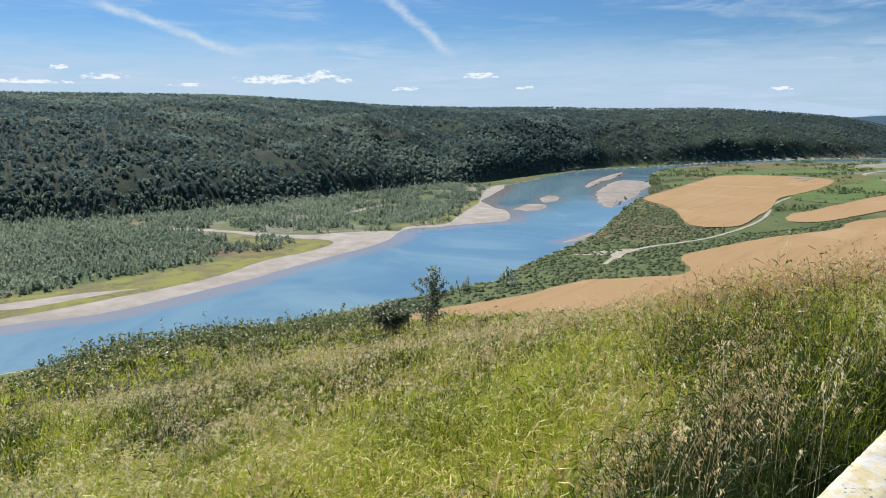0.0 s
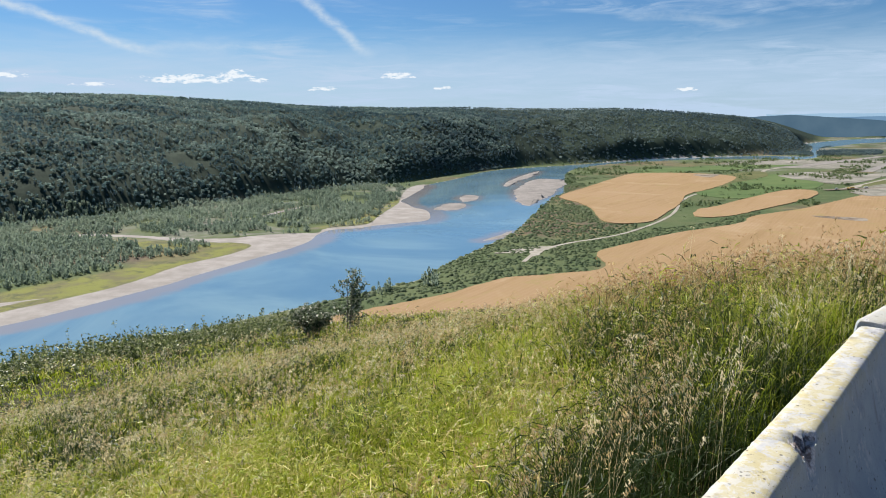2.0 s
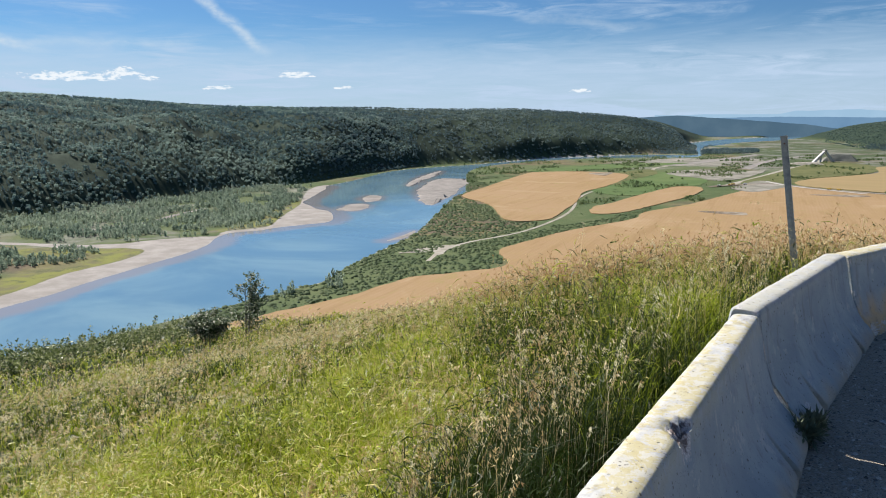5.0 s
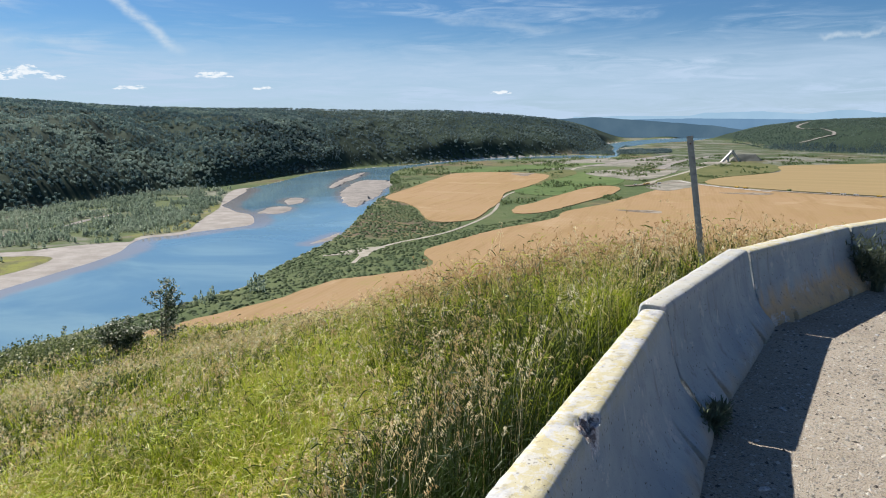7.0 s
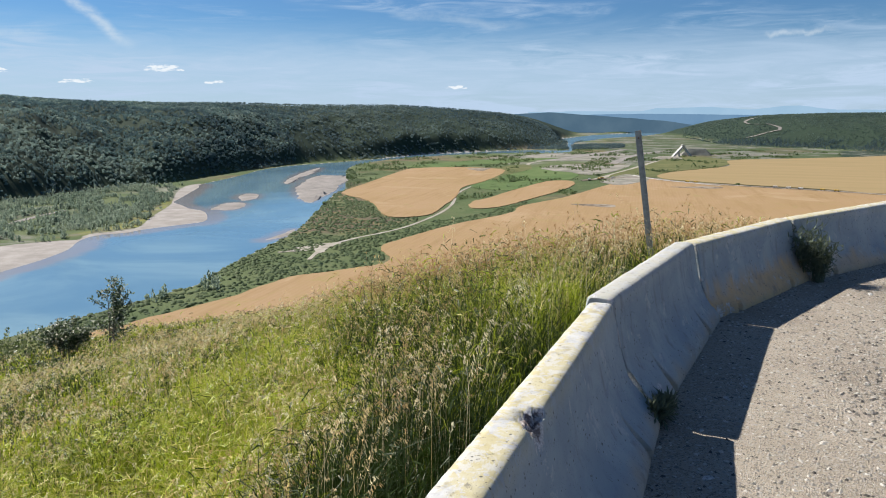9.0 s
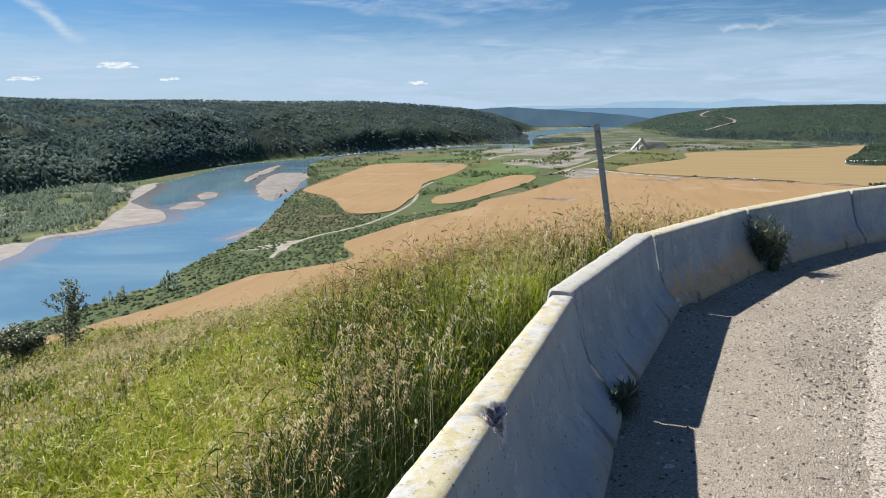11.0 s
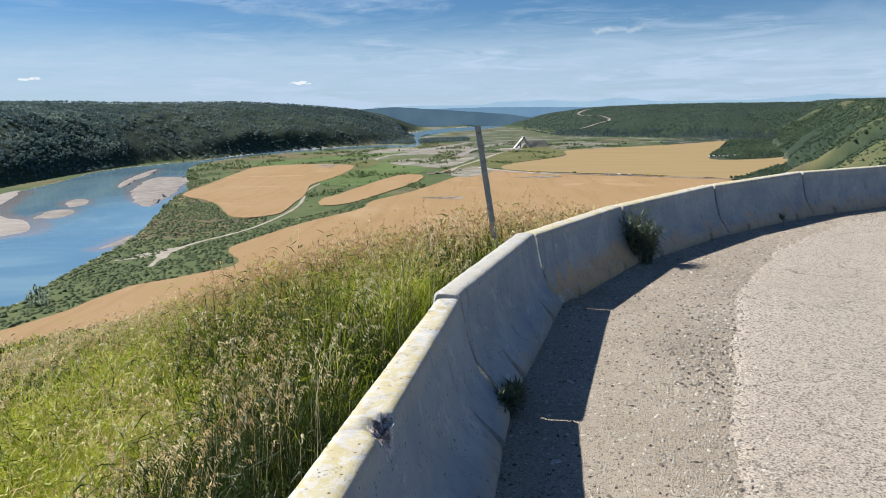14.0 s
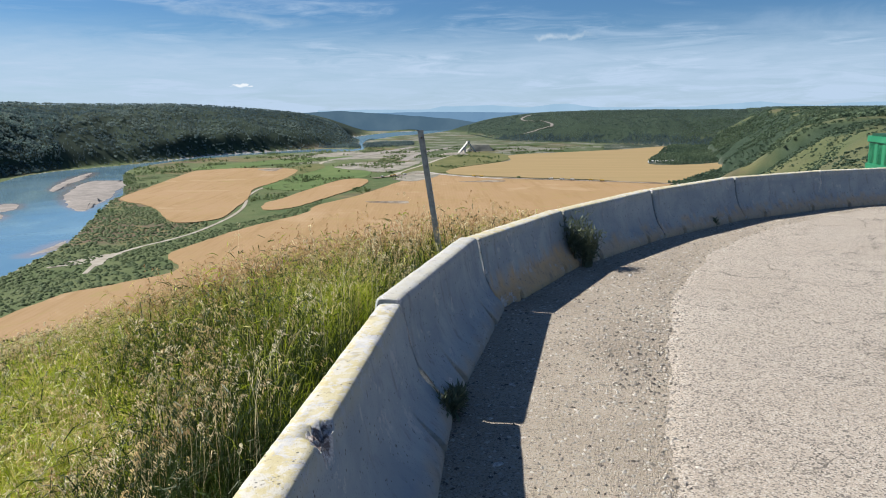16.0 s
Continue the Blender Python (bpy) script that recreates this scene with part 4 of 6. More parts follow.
def barrier(a, b, k):
    a, b = np.array(a), np.array(b)
    whole = b - a
    long = float(np.hypot(whole[0], whole[1]))
    along = whole / long
    side = np.array([along[1], -along[0], 0.0])  # towards the road
    prof = [(s, h) for s, h in PROFILE] + [(0.0, 0.692)] + [(-s, h) for s, h in PROFILE[::-1]]
    prof = np.array(prof)  # first half faces the road
    gap = {2: 0.014, 3: 0.016, 4: 0.026}.get(k, 0.013)
    gap_b = {2: 0.014, 3: 0.020}.get(k, 0.016)
    off = ((0, 0), (0, 0), (0, 0), (-0.016, -0.004), (0.018, -0.010), (0.016, -0.010), (0.014, -0.010), (0.014, -0.008), (-0.020, 0.0), (0, 0), (0, 0))[k]
    a, b = a + side * off[0], b + side * off[1]
    whole = b - a
    long = float(np.hypot(whole[0], whole[1]))
    along = whole / long
    us = np.unique(np.round(np.concatenate([np.linspace(gap, long - gap_b, 64), np.linspace(0.62, 0.96, 22) if k == 2 else [], [long * c + e * 0.009 for c in (0.22, 0.78) for e in range(-8, 9)] if k in (2, 3) else [], [gap + 0.012, long - gap_b - 0.012], [long * c + s * (0.040 + e) for c in (0.22, 0.78) for s in (-1, 1) for e in (0.0, 0.006)]]), 4))
    verts, yel, low, white, chip = [], [], [], [], []
    base = [float(road_z(p[0], p[1])) - 0.015 for p in (a, b)]
    base_z = base[0]
    lift = {2: -0.018, 3: 0.012}.get(k, 0.0)
    rs = np.random.default_rng(40 + k)
    ends = rs.random((2, len(prof))) * 0.008
    for u in us:
        e = min(u - gap, long - gap_b - u)
        shrink = 0.010 if e < 0.003 else 0.0
        for i, (s, h) in enumerate(prof):
            n = noise.noise(Vector((u * 7 + k * 9, s * 11, h * 9)))
            n2 = noise.noise(Vector((u * 38 + k * 5, s * 50, h * 30)))
            s2, h2 = s, h
            top = h > 0.64
            if top:
                s2 *= 1 + 0.012 * n + 0.012 * n2
                h2 += 0.002 * n + (0.004 * n2 if abs(s) > 0.06 else 0)
                if n2 > 0.42 and abs(s) > 0.07:
                    h2 -= 0.05 * (n2 - 0.42)
            else:
                s2 += 0.004 * n * np.sign(s)
            s2 -= np.sign(s2) * min(shrink, abs(s2))
            if top:
                h2 -= shrink
            # slots at the foot
            for c in (0.22, 0.78):
                if abs(u - long * c) < 0.0405 and h < 0.07:
                    s2 = np.sign(s) * 0.03
                if k in (2, 3) and abs(u - long * c) < 0.062 * (1 - h / 0.21):
                    s2 = np.sign(s) * 0.03
            if h < 0.12 and s > 0:
                s2 -= 0.010 * max(0.0, n) + 0.016 * max(0.0, n2 - 0.1)
            m = 0.0
            if k == 2 and s > 0.02 and h > 0.5:
                d = ((u - (long - 2.02)) / 0.12) ** 2 + ((s - 0.078) / 0.055) ** 2 + ((h - 0.69) / 0.055) ** 2
                m = max(0.0, 1 - d + 0.5 * n2)
                m = min(1.0, m * 2.2)
                h2 -= 0.060 * m * (0.6 + 1.3 * n2)
                s2 -= 0.045 * m * (0.6 - 1.3 * n2)
            if k == 2 and s < 0:
                s2 -= 0.040 * (1 - u / long)
            if k in (2, 3) and s > 0:
                s2 *= 1 + 0.22 * (1.0 if k == 2 else 1 - 0.75 * u / long) * min(1.0, max(0.0, (0.42 - h) / 0.36))
            if k > 2 and h > 0.55:
                s2 *= 1 + 0.12 * min(1.0, (h - 0.55) / 0.1)
            # broken ends where two barriers meet
            u2 = u
            ragged = noise.noise(Vector((k * 3.0, s * 9, h * 26)))
            if k == 2:
                u2 = min(u, long - gap_b - max(0.0, (0.135 * (1 - h / 0.69) ** 1.5 * (0.75 + 1.5 * ragged))))
            if k in (3, 4):
                u2 = max(u, gap + max(0.0, ((0.085 if k == 3 else 0.030) * (1 - h / 0.69) * (0.5 + 1.6 * ragged))))
            # chipped end edges; their pale flecks also stand for sun through the joint
            if e < 0.013 and (k > 2 or u > 1):
                m = max(m, 0.04 + 0.34 * noise.noise(Vector((k * 7.0 + (u > 1), h * 34, s * 20))))
            if abs(u2 - u) > 0.001:
                m = max(m, 0.06)
            if k in (3, 4) and 0 < s and h < 0.11 and u < 0.42 + 0.2 * n:
                s2 -= 0.06 * max(0.0, 0.5 + n2 + n)
                m = max(m, 0.22 * max(0.0, 0.5 + n2))
            p = a + along * u2 + side * (s2 + 0.008)
            b0 = base[0] + (base[1] - base[0]) * u / long
            top_z = p[2] + 0.69 + lift
            verts.append((p[0], p[1], b0 + (top_z - b0) * h2 / 0.69))
            painted = k not in (1, 3)
            up = 1.0 if h > 0.68 else (0.4 if h > 0.65 else 0.0)
            yel.append(up if painted else up * 0.35)
            white.append(up * (0.9 if not painted else 0.0))
            low.append(0.0 if s < 0 else (min(0.85 if k == 4 else 0.62, max(0.0, ((0.33 if k == 4 else 0.24) + 0.12 * n + 0.06 * n2 - h) * 7)) if k >= 4 else min(0.45, max(0.0, (0.14 + 0.05 * n - h) * 6))))
            chip.append(min(1.0, m * 2.2))
    w = len(prof)
    tris = []
    for j in range(len(us) - 1):
        for i in range(w - 1):
            q = j * w + i
            tris += [(q, q + 1, q + w + 1), (q, q + w + 1, q + w)]
    last = (len(us) - 1) * w
    for i in range(w // 2):
        o = w - 1 - i
        for base, flip in ((0, False), (last, True)):
            for t in ((i, o - 1, o), (i, i + 1, o - 1)):
                t = tuple(base + v for v in t)
                if len(set(t)) == 3:
                    tris.append(t[::-1] if flip else t)
    root = new("concrete_barrier")
    root.matrix_world = Matrix.Translation((*a[:2], base_z))
    verts = np.array(verts) - np.array((*a[:2], base_z))
    tris = np.array(tris)
    n_long = (len(us) - 1) * (w - 1) * 2
    row = np.tile(np.repeat(np.arange(w - 1), 2), len(us) - 1)
    on_top = np.concatenate([(prof[row, 1] > 0.65) & (prof[row + 1, 1] > 0.65), np.zeros(len(tris) - n_long, bool)])
    values = {"yellow": np.array(yel), "low": np.array(low), "white": np.array(white), "chip": np.array(chip)}
    for name, pick, words in (("body", ~on_top, ""), ("top_face", on_top, "flaking yellow painted top" if k not in (1, 3) else "pale bare top")):
        used, back = np.unique(tris[pick], return_inverse=True)
        me = np_mesh(name, verts[used], back.reshape(-1, 3), CONCRETE, {key: v[used] for key, v in values.items()})
        # shade the long faces smoothly, keep the ends crisp
        me.polygons.foreach_set("use_smooth", np.nonzero(pick)[0] < n_long)
        ob = new(name, me)
        ob.parent = root
        tagged(ob, words)
    label = {True: "worn concrete roadside barrier with flaking yellow paint on top", False: "grey weathered concrete roadside barrier with a pale top"}[k % 2 == 0]
    if k == 2:
        label = "chipped concrete roadside barrier with flaking yellow top"
    tagged(root, label, "barrier", "roadside barriers")


for k, (a, b) in enumerate(zip(JOINTS[:-1], JOINTS[1:])):
    barrier(a, b, k)


# ---- small helpers for things with parts ----
def part(name, bm, material, parent, label=""):
    me = bpy.data.meshes.new(name)
    bmesh.ops.recalc_face_normals(bm, faces=bm.faces[:])
    bm.to_mesh(me)
    bm.free()
    me.materials.append(material)
    ob = new(name, me)
    ob.parent = parent
    return tagged(ob, label)


def box(bm, x0, x1, y0, y1, z0, z1, bevel=0.0, m=None):
    got = bmesh.ops.create_cube(bm, size=1.0, matrix=Matrix.Translation(((x0 + x1) / 2, (y0 + y1) / 2, (z0 + z1) / 2)) @ Matrix.Diagonal((x1 - x0, y1 - y0, z1 - z0, 1)))
    vs = got["verts"]
    if bevel:
        es = list({e for v in vs for e in v.link_edges})
        out = bmesh.ops.bevel(bm, geom=es, offset=bevel, segments=2, affect="EDGES")
        vs = list({v for f in out["faces"] for v in f.verts} | {v for v in vs if v.is_valid})
    if m is not None:
        bmesh.ops.transform(bm, matrix=m, verts=vs)
    return bm


# ---- marker post ----
GALV = mat("galvanised_steel", lambda N, at: N.mix(N.ramp(N.noise(at, 14.0, 5.0, 0.7), 0.3, 0.7), (0.22, 0.22, 0.225), (0.36, 0.355, 0.34)), 0.55, 0.5, lambda N, at: (N.noise(at, 60.0, 4.0), 0.15, 0.004), 0.55)
# paler copy of the steel: sunlight on the lip's edge put into colour
GALV_LIGHT = mat("sunlit_zinc", lambda N, at: N.mix(N.ramp(N.noise(at, 14.0, 5.0, 0.7), 0.3, 0.7), (0.30, 0.30, 0.30), (0.45, 0.44, 0.42)), 0.5, 0.5, None, 0.4)
RUST = mat("rusty_bolt", lambda N, at: N.mix(N.noise(at, 80.0, 4.0), (0.10, 0.06, 0.04), (0.22, 0.12, 0.07)), 0.8, 0.3)


def marker_post():
    foot, tip = Vector((6.27, 7.10, -0.55)), Vector((6.01, 7.31, 1.717))
    root = new("marker_post")
    up = (tip - foot)
    high = up.length
    z = up.normalized()
    # the pierced flanges look along the brow, the open side to the valley
    y = (Vector((0.62, 0.78, 0)) - z * Vector((0.62, 0.78, 0)).dot(z)).normalized()
    x = y.cross(z)
    root.matrix_world = Matrix.Translation(foot) @ Matrix((x, y, z)).transposed().to_4x4()
    bm = bmesh.new()
    # a channel: a plain web, one plain lip and one lip pierced with a row of slots
    step, half, t = 0.05, 0.034, 0.004
    n = int(high / step)
    box(bm, -half, half, -t / 2, t / 2, 0, high)
    part("web", bm, GALV, root)
    bm = bmesh.new()
    box(bm, -half - t / 2, -half + t / 2, t / 2, 0.030, 0, high)
    part("flange", bm, GALV, root)
    bm = bmesh.new()
    box(bm, half - t / 2, half + t / 2, -0.030, -0.020, 0, high)
    box(bm, half - t / 2, half + t / 2, -0.010, -t / 2, 0, high)
    for i in range(n + 1):
        z0 = i * step + 0.012
        box(bm, half - t / 2, half + t / 2, -0.020, -0.010, z0, min(high, z0 + step - 0.018))
        box(bm, half, half + 0.007, -0.030, -0.022, z0, min(high, z0 + 0.022))
    part("flange", bm, GALV_LIGHT, root, "pierced lip coloured pale as if sunlit")
    bm = bmesh.new()
    bmesh.ops.create_cone(bm, cap_ends=True, segments=8, radius1=0.011, radius2=0.009, depth=0.012, matrix=Matrix.Translation((0, -0.008, high - 0.09)) @ Matrix.Rotation(radians(90), 4, "X"))
    part("bolt", bm, RUST, root, "rusty bolt head")
    tagged(root, "leaning galvanised steel sign post without a sign", "post")


marker_post()

# ---- green bin beyond the barrier ----
GREEN = mat("green_bin_paint", lambda N, at: N.mix(N.ramp(N.noise(at, 2.0, 5.0, 0.6), 0.3, 0.75), (0.010, 0.150, 0.070), (0.020, 0.200, 0.098)), 0.45, 0.4, lambda N, at: (N.noise(at, 9.0, 4.0), 0.1, 0.01))
GREEN_DARK = mat("green_bin_shade", lambda N, at: N.mix(N.ramp(N.noise(at, 3.0, 5.0, 0.6), 0.3, 0.75), (0.005, 0.045, 0.022), (0.008, 0.062, 0.030)), 0.5, 0.4)


def waste_bin():
    a = radians(73.5)
    d = 19.0
    root = new("waste_bin")
    root.matrix_world = pose(d * math.sin(a), d * math.cos(a), 0.0, 0, 0, -52)
    # body takes the darker green in place of shade in the slots
    bm = bmesh.new()
    box(bm, -0.84, 0.84, -0.50, 0.50, 0.12, 1.22, 0.02)
    part("body", bm, GREEN_DARK, root, "recessed green panel darkened for the shade between the ribs")
    for x in (-0.88, -0.44, 0.0, 0.44, 0.88):
        bm = bmesh.new()
        box(bm, x - 0.15, x + 0.15, -0.67, 0.67, 0.10, 1.24, 0.01)
        part("rib", bm, GREEN, root)
    for y in (-0.47, 0.0, 0.47):
        bm = bmesh.new()
        box(bm, -1.03, 1.03, y - 0.16, y + 0.16, 0.11, 1.23, 0.01)
        part("rib", bm, GREEN, root)
    for z0, z1 in ((0.60, 0.74), (1.20, 1.34)):
        bm = bmesh.new()
        box(bm, -1.07, 1.07, -0.70, 0.70, z0, z1, 0.012)
        part("rail", bm, GREEN, root)
    bm = bmesh.new()
    box(bm, -1.0, 1.0, -0.66, 0.66, 1.33, 1.39, 0.015)
    part("lid", bm, GREEN_DARK, root, "dark green sheet-steel lid")
    for x in (-0.8, 0.8):
        for y in (-0.5, 0.5):
            bm = bmesh.new()
            box(bm, x - 0.06, x + 0.06, y - 0.06, y + 0.06, 0.0, 0.14)
            part("skid", bm, GREEN_DARK, root)
    tagged(root, "ribbed green steel waste bin standing behind the barrier", "waste bin")


waste_bin()

# ---- trees and shrubs of the valley ----
def cone_tree(n, seed):
    """A ragged spruce of drooping sprays, 1 high and 1 across."""
    rs = np.random.default_rng(seed)
    v, f = [], []
    for k in range(n):
        h = (k + rs.random() * 0.8) / n
        a = 2.4 * k + rs.random()
        r = 0.52 * (1 - h) ** 0.8 + 0.05
        z = 0.06 + 0.88 * h
        w = 0.75 * r + 0.05
        b = len(v)
        ca, sa = math.cos(a), math.sin(a)
        v += [(-0.1 * r * ca, -0.1 * r * sa, z + 0.16), (r * ca - w * sa * 0.6, r * sa + w * ca * 0.6, z - 0.07), (r * ca + w * sa * 0.6, r * sa - w * ca * 0.6, z - 0.03 - 0.08 * rs.random())]
        f.append((b, b + 1, b + 2))
    b = len(v)
    v += [(0, 0, 1.0), (0.06, 0.02, 0.70), (-0.06, -0.02, 0.70)]
    f.append((b, b + 1, b + 2))
    return np.array(v), np.array(f)


def round_tree(n, seed, low=0.14):
    """A broadleaf crown of loose leaf clumps, 1 high and 1 across."""
    rs = np.random.default_rng(seed)
    v, f = [], []
    for k in range(n):
        z = low + (0.95 - low) * ((k + 0.5) / n)
        a = 2.4 * k + rs.random()
        wide = math.sin(math.pi * min(1.0, 0.16 + 0.80 * (z - low) / (1 - low))) ** 0.7
        r = 0.42 * wide * (0.35 + 0.65 * rs.random())
        p = np.array((r * math.cos(a), r * math.sin(a), z))
        u = rs.normal(0, 1, 3)
        u /= np.linalg.norm(u)
        w = np.cross(u, rs.normal(0, 1, 3))
        w /= np.linalg.norm(w)
        s = 0.17 + 0.10 * rs.random()
        b = len(v)
        v += [p + u * s * 1.1, p - u * s * 0.6 + w * s, p - u * s * 0.6 - w * s]
        f.append((b, b + 1, b + 2))
    return np.array(v), np.array(f)


def dome_tree(seed):
    """A close broadleaf crown seen from afar, uneven and rounded, 1 high and 1 across."""
    rs = np.random.default_rng(seed)
    v = [(0.12 * (rs.random() - 0.5), 0.12 * (rs.random() - 0.5), 0.90 + 0.1 * rs.random())]
    for ring, (r, z) in enumerate(((0.32, 0.78), (0.52, 0.30))):
        for k in range(6):
            a = 1.047 * k + 0.52 * ring + 0.5 * (rs.random() - 0.5)
            q = r * (0.72 + 0.56 * rs.random())
            v.append((q * math.cos(a), q * math.sin(a), z + 0.26 * (rs.random() - 0.5)))
    f = [(0, 1 + k, 1 + (k + 1) % 6) for k in range(6)]
    for k in range(6):
        n = (k + 1) % 6
        f += [(1 + k, 7 + k, 1 + n), (1 + n, 7 + k, 7 + n)]
    return np.array(v), np.array(f)


SPRUCE = [cone_tree(12, s) for s in (1, 2, 3)]
ROUND = [round_tree(15, s) for s in (11, 12, 13, 14)]
LOOSE = [round_tree(13, s, 0.30) for s in (15, 16, 17, 18)]
DOME = [dome_tree(s) for s in (21, 22, 23, 24)]
TREES = SPRUCE + ROUND


def polar(n, a0, a1, r0, r1):
    a = np.radians(a0 + (a1 - a0) * rng.random(n))
    r = np.sqrt(r0**2 + (r1**2 - r0**2) * rng.random(n))
    return r * np.sin(a), r * np.cos(a)


def plant(name, x, y, keep, high, wide, material, label, category, spruce, tint_shift=0.0, sink=0.3, trees=TREES):
    x, y = x[keep], y[keep]
    z, beach, wood, dry = land(x, y)
    n = len(x)
    patch = fbm(x / 70, y / 70, 71)
    cone = rng.random(n) < np.clip(spruce + (patch - 0.5) * 2.6, 0.03, 0.97)
    which = np.where(cone, rng.integers(0, 3, n), rng.integers(3, 7, n))
    h = high[0] + (high[1] - high[0]) * rng.random(n) ** 1.5
    h = np.where(cone, h * 1.25, h)
    w = h * (wide[0] + (wide[1] - wide[0]) * rng.random(n))
    w = np.where(cone, np.minimum(w * 0.62, h * 0.55), w)
    tint = np.clip(0.75 * rng.random(n) ** 2.2 + 0.12 + 0.9 * (1 - patch) + 1.5 * (fbm(x / 240, y / 160, 73, 3) - 0.5) - 0.28 + tint_shift + np.where(cone, -0.30, 0.06), 0, 1)
    me = scatter_mesh(name, trees, np.column_stack([x, y, z - sink]), np.column_stack([w, w * (0.8 + 0.4 * rng.random(n)), h]), rng.random(n) * 6.28, material, tint, which, flat=trees[-1] is not DOME[-1])
    stuff(name, me, label, category)


def hill_share(x, y):
    az, d = np.degrees(np.arctan2(x, y)), np.hypot(x, y)
    foot, top, sky = hill_rows(az)
    return (d - foot) / (top - foot), d


x, y = polar(41000, -37, 12, 1040, 2400)
u, d = hill_share(x, y)
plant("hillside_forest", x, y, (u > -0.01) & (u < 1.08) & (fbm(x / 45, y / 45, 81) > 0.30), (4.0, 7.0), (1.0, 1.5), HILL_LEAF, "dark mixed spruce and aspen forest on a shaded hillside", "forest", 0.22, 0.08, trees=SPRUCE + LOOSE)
x, y = polar(28000, 4, 37, 1600, 4100)
u, d = hill_share(x, y)
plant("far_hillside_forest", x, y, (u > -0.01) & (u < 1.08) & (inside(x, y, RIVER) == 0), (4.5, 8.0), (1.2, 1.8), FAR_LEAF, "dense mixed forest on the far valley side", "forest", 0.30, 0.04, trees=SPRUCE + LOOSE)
hill_road = smooth([(2296, 2319), (2308, 2282), (2321, 2243), (2406, 2242), (2498, 2248), (2584, 2359), (2581, 2441), (2693, 2628), (2854, 2739), (2901, 2715)], 6)
tagged(ribbon("track", hill_road, 13, lambda a, b: land(a, b)[0] + 2.5, SAND, 1), "pale cutting of a road climbing the plateau", "track", kind="structure")
x, y = polar(23000, 41.5, 74, 2350, 4500)
u, d = hill_share(x, y)
plant("plateau_forest", x, y, (u > -0.14) & (poly_distance(x, y, field_lines["north"]) > 6) & (u < 1.06) & (fbm(x / 130, y / 130, 83) > 0.26) & (line_distance(x, y, hill_road)[0] > 32), (3.5, 6.0), (1.2, 1.7), PLATEAU_LEAF, "green mixed woods on the plateau's flank", "forest", 0.0, 0.2, trees=SPRUCE + LOOSE)

# spruce along the plateau's foot, tinted dark to stand for the slope's shade
x, y = polar(9000, 43, 60, 2500, 3300)
u, d = hill_share(x, y)
plant("plateau_spruce", x, y, (u > -0.05) & (u < 0.07) & (fbm(x / 90, y / 90, 84) > 0.34), (8, 13), (0.5, 0.7), FAR_LEAF, "spruce belt along the foot of the plateau, tinted dark for shade", "forest", 1.2, -0.6)

# poplars and willows on the flat of the opposite bank
WOODS = [smooth([(-345, 540), (-313, 571), (-269, 610), (-245, 638), (-224, 698), (-200, 722), (-169, 744), (-205, 757), (-228, 750), (-245, 798), (-332, 866), (-460, 884), (-560, 886), (-640, 700)], 4, True),
         smooth([(-620, 950), (-483, 915), (-410, 893), (-290, 880), (-210, 850), (-127, 872), (-61, 912), (-8, 955), (10, 1040), (56, 1180), (66, 1340), (0, 1310), (-84, 1263), (-171, 1181), (-286, 1089), (-480, 1000), (-620, 965)], 4, True)]
x, y = polar(46000, -37, 6, 530, 1420)
u, d = hill_share(x, y)
in_a, in_b = inside(x, y, WOODS[0]), inside(x, y, WOODS[1])
between = (u < 0.01) & ~inside(x, y, RIVER) & (line_distance(x, y, far_line)[0] > 20)
dry_a = np.ones(len(x), bool)
for poly in (*BEACHES, MEADOWS[0]):
    dry_a &= poly_distance(x, y, poly) > 2
dry_b = line_distance(x, y, smooth([(-202, 934), (-143, 987), (-119, 1047), (-83, 1114)]))[0] > 11
clump = fbm(x / 28, y / 28, 85)
take = dry_a & dry_b & ((in_a & (clump > 0.18)) | (in_b & (clump > 0.44)) | (between & ~in_a & ~in_b & (clump > 0.60)) | ((u > -0.06) & (u < 0.02) & between & (clump > 0.34)))
far_enough = rng.random(len(x)) < 0.85
plant("bank_poplars", x, y, take & far_enough, (3.5, 8.5), (0.42, 0.70), BANK_LEAF, "grey-green poplars and willows on the river flat", "trees", -0.35, 0.05)

# shrubs between the near bank and the fields
x, y = polar(62000, -6, 30, 470, 1700)
free = ~inside(x, y, RIVER)
for line in field_lines.values():
    free &= poly_distance(x, y, line) > 3.5
tracks = [np.array(smooth(t[0], 4)) for t in TRACKS]
for line, t in zip(tracks, TRACKS):
    free &= line_distance(x, y, line)[0] > t[1] / 2 + 3
near_river = line_distance(x, y, near_line)[0]
clump = fbm(x / 22, y / 22, 87)
hedge = poly_distance(x, y, field_lines["large"])
bank = (near_river < 95 + 60 * fbm(x / 80, y / 80, 2)) & (clump > np.where(np.hypot(x, y) < 1180, 0.30, 0.58))
edge = (hedge < 30) & (clump > 0.30)
belt = (near_river < 22) & (clump > 0.30)
right_side = hill_share(x, y)[0] < -0.02
over = ((line_distance(x, y, far_line)[0] > near_river) | (near_river < 120))
plant("bank_shrubs", x, y, free & over & right_side & (bank | edge | belt | (clump > 0.66)), (0.8, 2.0), (2.1, 3.1), SHRUB_LEAF, "dense green willow shrubs along the river bank", "shrubs", -0.3, trees=SPRUCE + DOME)

